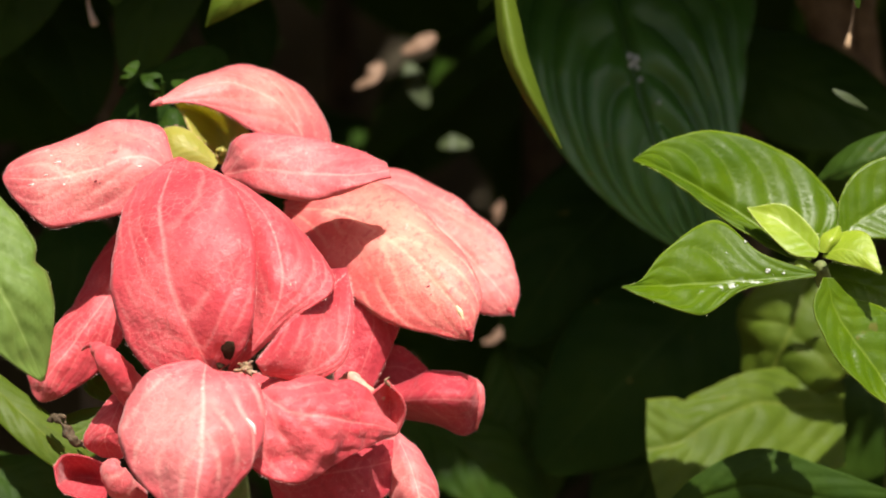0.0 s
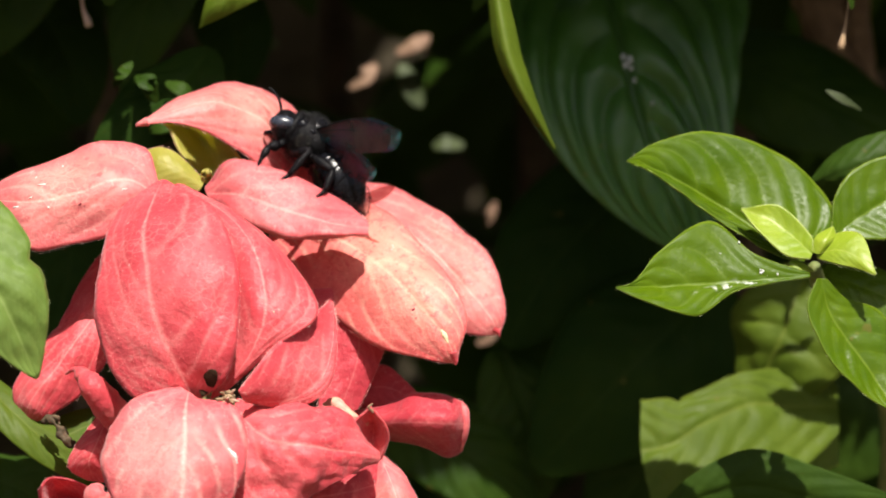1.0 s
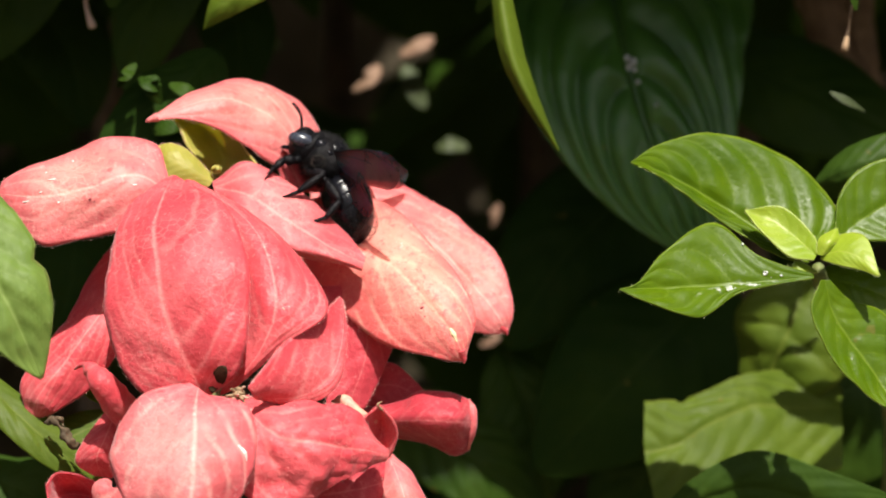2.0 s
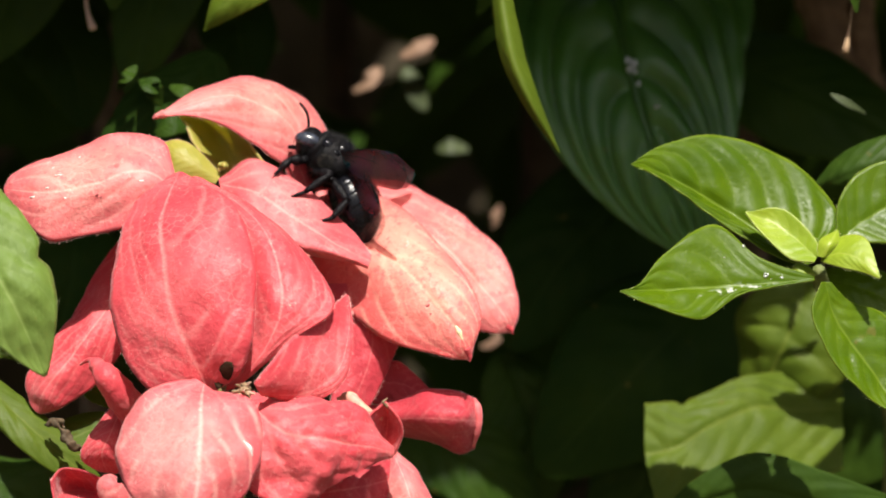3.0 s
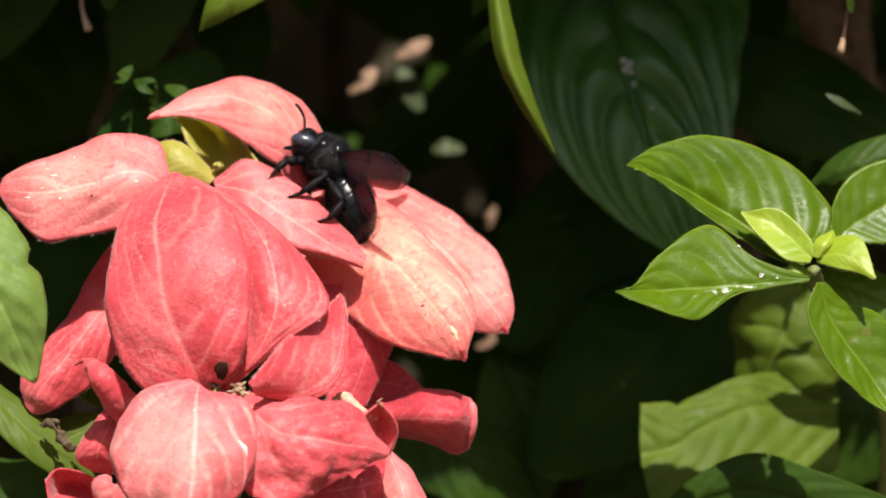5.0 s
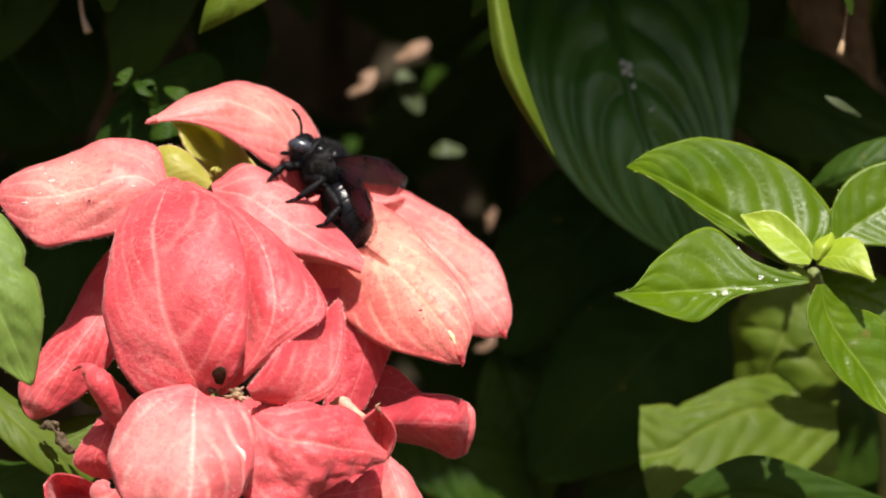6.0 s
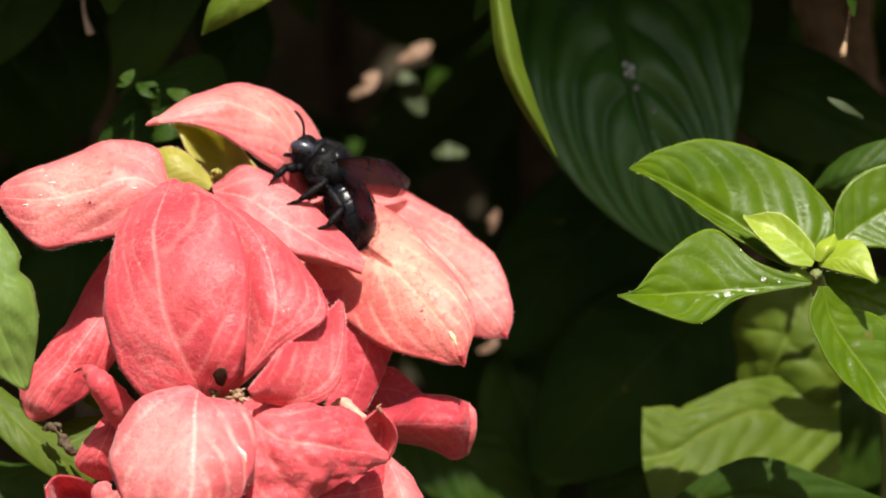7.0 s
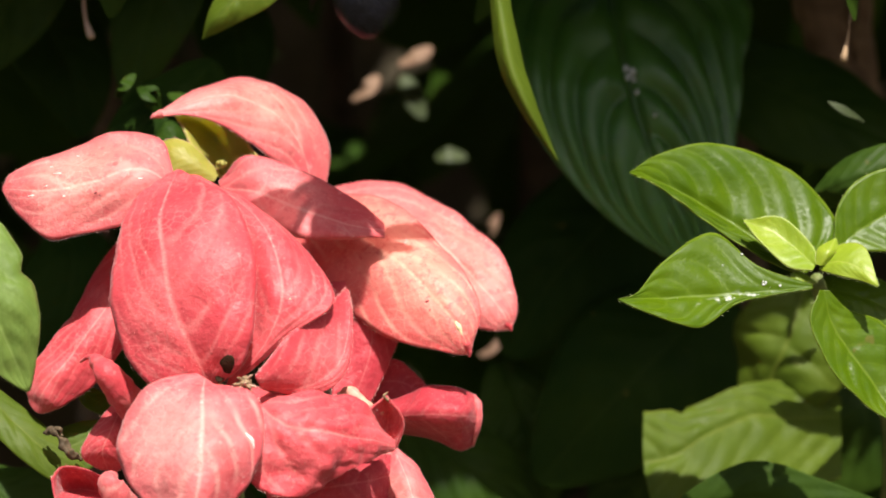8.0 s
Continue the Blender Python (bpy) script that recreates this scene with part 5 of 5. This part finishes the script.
bee_part("collar_hair", *fuzz((3.8, 0, -0.9), (1.9, 4.0, 3.8), 900, 1.3, 24), HAIR)
bee_part("head", *ball(HEAD, (2.6, 3.8, 3.4), 35, 14, 20), MATT)
bee_part("head_hair", *fuzz(HEAD, (2.5, 3.7, 3.3), 320, 0.6, 23), HAIR)
for side in (1, -1):
    bee_part("compound_eye", *ball((5.8, 2.75 * side, -1.3), (1.5, 1.5, 2.7), -50, 12, 16), EYE_GLOSS, "blue-grey glossy eye")
    bee_part("antenna", *tube_mesh([(6.4, 0.5 * side, -1.5), (9.4, 0.6 * side, 0.6), (11.3, 0.7 * side, 1.05), (12.9, 0.8 * side, 0.9)], (0.2, 0.17, 0.22, 0.18), 8), MATT)
    bee_part("mandible", *tube_mesh([(6.0, 1.2 * side, -4.2), (6.8, 0.9 * side, -5.2), (7.0, 0.2 * side, -5.8)], (0.5, 0.4, 0.15), 8), BLACK)


def leg(name, pts, radii, side, seed):
    """One jointed leg, hairy at its shin; its own place is the hip."""
    pts = [Vector((x, y * side, z)) for x, y, z in pts]
    verts, faces = [], []
    for (a, b), (ra, rm, rb) in zip(zip(pts, pts[1:]), radii):
        v, f = tube_mesh([a, a.lerp(b, 0.5), b], (ra, rm, rb), 9, 6)
        k = len(verts)
        verts += v
        faces += [tuple(i + k for i in q) for q in f]
    rnd = random.Random(seed)
    for a, b, r, count in ((pts[2], pts[3], 0.45, 110), (pts[3], pts[4], 0.25, 60), (pts[1], pts[2], 0.5, 40)):
        for _ in range(count):
            n = Vector((rnd.gauss(0, 1), rnd.gauss(0, 1), rnd.gauss(0, 1))).normalized()
            p = a.lerp(b, rnd.random()) + n * r * 0.7
            o = n.orthogonal().normalized() * 0.035
            k = len(verts)
            tip = p + (n + (b - a).normalized() * 0.6) * rnd.uniform(0.35, 0.75)
            verts += [p + o, p - o, p + n.cross(o), tip]
            faces += [(k, k + 1, k + 3), (k + 1, k + 2, k + 3), (k + 2, k, k + 3)]
    end, back = pts[-1], (pts[-1] - pts[-2]).normalized()
    for s in (-1, 1):
        v, f = tube_mesh([end, end + back * 0.5 + Vector((0, 0.3 * s, 0)), end + back * 0.6 + Vector((-0.3, 0.5 * s, -0.4))], (0.12, 0.1, 0.04), 6)
        k = len(verts)
        verts += v
        faces += [tuple(i + k for i in q) for q in f]
    return bee_part(name, verts, faces, MATT, "", pts[0])


THICK = ((0.7, 0.9, 0.7), (0.7, 1.1, 0.65), (0.6, 0.8, 0.5), (0.38, 0.34, 0.22), (0.2, 0.18, 0.14))
legs = []
for side in (1, -1):
    legs.append((leg("front_leg", [(3.0, 1.8, -3.2), (3.2, 4.0, -4.4), (4.4, 5.6, -5.8), (4.0, 6.8, -8.2), (3.6, 7.4, -9.4), (3.4, 7.6, -9.9)] if side > 0 else
                     [(3.0, 1.8, -3.2), (4.0, 3.4, -4.2), (6.0, 4.0, -5.0), (6.6, 3.4, -6.6), (7.0, 3.2, -7.5), (7.5, 3.2, -7.9)], THICK, side, 31), 1))
    legs.append((leg("middle_leg", [(0.4, 2.2, -3.6), (-0.6, 4.6, -3.0), (-2.2, 7.0, -0.6), (-2.4, 8.4, -6.6), (-1.9, 9.2, -8.6), (-1.5, 9.4, -9.6)], THICK, side, 32), 2))
    legs.append((leg("hind_leg", [(-1.8, 2.4, -3.2), (-3.4, 5.0, -1.4), (-8.2, 7.2, -0.9), (-9.4, 8.8, -4.8), (-8.7, 9.6, -7.1), (-8.1, 9.9, -8.2)], THICK, side, 33), 3))


def wing_mesh(length, wide, side, sweep, lead):
    """A veined film, leading edge ahead, with a thicker front rib and fine ribs."""
    verts, faces = [], []
    nu, nv = 26, 10
    for i in range(nu + 1):
        u = i / nu
        w = wide * (math.sin(math.pi * (0.07 + 0.925 * u) ** 1.5)) ** 0.5
        for j in range(nv + 1):
            v = j / nv
            x = lead * length * math.sin(math.pi * u * 0.5) * 0.14 - 0.4 * wide * smooth01((u - 0.5) / 0.5) ** 2 - sweep * u * length - w * v
            z = 0.35 * math.sin(v * 5 + u * 3) * 0.35 + 0.25 * math.sin(u * 14) * 0.2
            verts.append((x, side * u * length, z))
    for i in range(nu):
        for j in range(nv):
            a = i * (nv + 1) + j
            faces.append((a, a + 1, a + nv + 2, a + nv + 1))
    def at(u, v):
        w = wide * (math.sin(math.pi * (0.07 + 0.925 * u) ** 1.5)) ** 0.5
        return (lead * length * math.sin(math.pi * u * 0.5) * 0.14 - 0.4 * wide * smooth01((u - 0.5) / 0.5) ** 2 - sweep * u * length - w * v, side * u * length, 0.03)
    ribs = []
    for a, b, c, r in (((0.02, 0.0), (0.5, 0.0), (0.93, 0.02), 0.16), ((0.05, 0.2), (0.4, 0.28), (0.85, 0.35), 0.09), ((0.05, 0.4), (0.4, 0.55), (0.75, 0.7), 0.08), ((0.08, 0.7), (0.3, 0.8), (0.5, 0.9), 0.07), ((0.45, 0.02), (0.52, 0.3), (0.5, 0.6), 0.06), ((0.65, 0.02), (0.7, 0.3), (0.68, 0.6), 0.06)):
        v, f = tube_mesh([at(*a), at(*b), at(*c)], (r, r * 0.8, r * 0.4), 6, 10)
        k = len(ribs and ribs[0] or [])
        if not ribs:
            ribs = [[], []]
        ribs[0] += v
        ribs[1] += [tuple(i + k for i in q) for q in f]
    return verts, faces, ribs


wings = []
for side in (1, -1):
    for name, length, wide, sweep, lead, hinge in (("forewing", 20.0, 6.8, 0.04, 1.0, (0.6, 3.3, 2.6)), ("hindwing", 12.5, 5.0, 0.2, 0.4, (-1.4, 3.2, 2.2))):
        v, f, ribs = wing_mesh(length, wide, side, sweep, lead)
        film = mesh_part(name, [Vector(p) * MM for p in v], f, WING, bee, "smoky translucent wing with a blue-green sheen", True, None, Vector((hinge[0], hinge[1] * side, hinge[2])) * MM)
        mesh_part("wing_ribs", [Vector(p) * MM for p in ribs[0]], ribs[1], MATT, film)
        wings.append((film, side, name == "forewing", Vector((hinge[0], hinge[1] * side, hinge[2])) * MM))



def motions():
    walk(head, [(t, Matrix.Translation(spot(HEAD_AT)) @ pose(x * MM, 0, z * MM, nod, lean, turn)) for t, x, z, nod, lean, turn in [
        (0.0, -0.25, 1.73, -1.37, -1.04, 0.05),
        (0.5, -0.54, 1.59, -1.38, -1.27, -0.05),
        (0.7, 0.32, 3.12, -0.65, -1.08, -0.28),
        (0.8, -0.32, 1.94, -0.28, -0.99, -0.40),
        (0.9, -1.18, -0.65, 0.09, -0.89, -0.52),
        (1.0, -1.87, -2.03, 0.45, -0.80, -0.63),
        (1.1, -0.86, -1.40, 0.47, -0.75, -0.56),
        (1.2, 0.97, 0.32, 0.48, -0.70, -0.49),
        (1.3, 1.18, 0.00, 0.50, -0.65, -0.43),
        (1.4, -0.22, -0.86, 0.51, -0.60, -0.36),
        (1.5, -1.30, -1.31, 0.53, -0.55, -0.29),
        (3.0, -0.16, -0.16, 0.24, 0.03, 0.01),
        (3.5, 0.00, 0.00, 0.00, 0.00, 0.00),
        (4.0, -0.15, -0.01, 0.16, 0.00, -0.09),
        (4.5, -0.13, 0.00, 0.12, 0.00, -0.08),
        (6.0, -0.52, -0.64, 0.17, -0.12, -0.04),
        (6.5, -0.42, -0.56, 0.05, -0.10, -0.20),
        (7.0, -0.76, -0.60, 0.10, -0.28, -0.11),
        (7.5, -0.79, -0.92, 0.17, -0.25, -0.15),
        (7.6, -0.70, -0.43, -0.09, -0.30, -0.04),
        (7.7, -0.70, -0.16, -0.35, -0.34, 0.07),
        (7.8, -1.08, 0.65, -0.61, -0.38, 0.18),
        (7.9, -0.97, 1.40, -0.87, -0.43, 0.29),
        (8.0, 0.05, 1.64, -1.13, -0.47, 0.40),
    ]])
    perch_at = Vector(spot(PERCH)) - spot(HEAD_AT)
    along = Vector((28.6, -8.0, -14.7)).normalized()
    walk(perch, [(t, Matrix.Translation(perch_at) @ pose(0, 0, 0, 0, dip, swing) @ Matrix.Rotation(radians(roll), 4, along)) for t, dip, swing, roll in [
        (0.0, -26, -4, 16), (0.8, -26, -4, 16), (0.9, -25, -4, 15), (1.0, -14, -3, 9), (1.1, -3, -1, 2), (1.2, 1, 0, 0), (1.3, -1, 0, 0), (1.5, 0, 0, 0), (3.0, 0, 0, 0), (7.5, 0, 0, 0), (7.6, -0.5, 0, 0), (7.7, -2, 0, 2), (7.8, -9, 1, 10), (7.9, -11, 1.5, 14), (8.0, -11, 1.6, 14)]])
    place = spot((-92.4, -30.0, 14.4))
    walk(left_leaf, [(t, Matrix.Translation(place) @ pose(x * MM, 0, z * MM)) for t, x, z in [
        (0.0, -0.6, -1.2), (0.5, -0.8, -0.9), (1.0, -0.5, -0.6), (1.5, -0.6, -0.6), (3.0, 0.2, 0.4), (3.5, 0, 0), (4.0, 0, -0.1), (4.5, -0.5, -0.4), (6.0, -1.3, -0.7), (6.5, -2.7, -0.9), (7.0, -2.7, -1.3), (7.5, -2.4, -0.8), (8.0, -2.5, -0.8)]])

    def bee_at(x, y, z, ahead, back):
        """The bee's pose from the place of its thorax, the way it heads and the way its back looks."""
        f = Vector(ahead).normalized()
        d = Vector(back)
        d = (d - f * d.dot(f)).normalized()
        m = Matrix((f, d.cross(f), d)).transposed().to_4x4()
        return Matrix.Translation(spot((x, y, z))) @ m

    sit, over = (-0.55, 0.02, 0.83), (0.83, -0.12, 0.55)
    flight = (0.20, -0.80, 0.55)
    walk(bee, [(t, bee_at(x, y, z, f, d)) for t, x, y, z, f, d in [
        (0.0, 36.1, -10.0, -86.2, (0.3, 0.5, 0.8), (0, -0.9, 0.4)),
        (0.1, 40.3, -5.0, -61.3, (0.2, 0.5, 0.8), (0, -0.9, 0.4)),
        (0.2, 47.3, 0.0, -36.8, (0.1, 0.5, 0.85), (0, -0.9, 0.4)),
        (0.3, 78.0, 0.0, -21.1, (-0.2, 0.4, 0.85), flight),
        (0.4, 75.2, -8.0, -3.2, (-0.52, 0.45, 0.70), flight),
        (0.5, 59.4, -22.0, 4.2, (-0.50, 0.66, 0.54), (0.20, -0.66, 0.70)),
        (0.6, 28.1, -20.0, 18.0, (-0.46, 0.45, 0.74), flight),
        (0.7, 8.0, -14.0, 27.4, (-0.44, 0.48, 0.74), flight),
        (0.8, -20.0, 2.0, 26.9, (-0.66, 0.10, 0.70), (0.58, -0.55, 0.55)),
        (0.9, -26.0, 4.0, 22.2, (-0.72, 0.05, 0.62), (0.62, -0.2, 0.72)),
        (1.0, -24.8, 5.0, 20.3, (-0.66, 0.02, 0.74), (0.74, -0.12, 0.66)),
        (1.1, -24.8, 5.0, 17.9, (-0.60, 0.02, 0.78), over),
        (1.2, -21.0, 5.0, 16.3, sit, over),
        (1.3, -21.4, 5.0, 15.2, sit, over),
        (1.5, -22.8, 5.0, 15.8, sit, over),
        (3.0, -21.3, 5.0, 17.0, sit, over),
        (3.5, -21.1, 5.0, 17.1, sit, over),
        (4.0, -21.3, 5.0, 17.0, sit, over),
        (4.5, -21.0, 5.0, 17.1, sit, over),
        (6.0, -21.7, 5.0, 16.3, sit, over),
        (6.5, -21.3, 5.0, 16.5, sit, over),
        (7.0, -21.7, 5.0, 16.3, sit, over),
        (7.5, -21.8, 5.0, 15.8, sit, over),
        (7.6, -21.8, 5.0, 16.1, (-0.54, 0.03, 0.83), (0.83, -0.15, 0.55)),
        (7.7, -20.9, 4.0, 17.8, (-0.48, 0.06, 0.86), (0.80, -0.35, 0.50)),
        (7.8, -9.6, -34.0, 31.8, (0.02, 0.52, 0.85), (0.05, -0.85, 0.52)),
        (7.9, -3.0, -34.0, 38.8, (-0.05, 0.70, 0.70), (-0.32, -0.68, 0.66)),
        (8.0, -15.0, -31.0, 56.3, (-0.12, 0.50, 0.86), (0, -0.86, 0.5)),
    ]])

    def wing_turn(side, way, lead):
        """The wing's turn: way is its length for the left wing, lead the way of its front edge."""
        w = Vector((way[0], way[1] * side, way[2])).normalized()
        x = Vector((lead[0], lead[1] * side, lead[2]))
        x = (x - w * x.dot(w)).normalized()
        y = w * side
        return Matrix((x, y, x.cross(y))).transposed().to_4x4()

    for film, side, fore, hinge in wings:
        home = Matrix.Translation(hinge)
        rows = []
        for k in range(0, 241):
            t = k / FPS
            if 0.93 < t < 7.72 and not (t < 1.15 or abs(t - 1.2) < 0.01 or abs(t - 7.7) < 0.01):
                continue
            beat = 5 if k % 3 == 0 and k != 24 else 13
            rest = ((-8.6, 11.5, 9.1) if fore else (-9.0, 7.5, 4.5)) if side > 0 else ((-9.5, 16.3, 8.0) if fore else (-8.5, 9.0, 3.0))
            rest_lead = (0.83, 0.1, 0.55)
            if t < 0.93 or t > 7.72:
                a = radians(beat if fore else beat * 0.8)
                ahead = (0.24 if t < 0.75 else 0.0) + (-0.05 if fore else -0.15)
                way, lead = Vector((ahead, math.cos(a), math.sin(a))), Vector((0.95, 0.1, 0.45))
            if 0.75 < t < 0.96:
                way, lead = Vector((-0.25, 0.3 if fore else 0.45, 0.95)), Vector((1, 0.15, 0.3))
            elif t < 0.93 or t > 7.72:
                pass
            elif t < 1.15:
                up = max(0.0, (1.02 - t) / 0.1)
                way = Vector((-0.3, 0.35, 0.9)).lerp(Vector(rest).normalized(), 1 - up)
                lead = Vector((0.83, 0.1, 0.55)).lerp(Vector(rest_lead), 1 - up)
            else:
                way, lead = Vector(rest), Vector(rest_lead)
            rows.append((t, home @ wing_turn(side, way, lead)))
        walk(film, rows)

    for ob, pair in legs:
        home = Matrix.Translation(ob.location)
        tuck = pose(0, 0, 0, 0, {1: 38, 2: 42, 3: 34}[pair], 0)
        reach = pose(0, 0, 0, 0, {1: 8, 2: 6, 3: 12}[pair], 0)
        rest = pose(0, 0, 0)
        walk(ob, [(t, home @ m) for t, m in ((0.0, tuck), (0.7, tuck), (0.8, reach), (1.0, reach), (1.2, rest), (7.6, rest), (7.7, reach), (7.8, tuck), (8.0, tuck))])


motions()
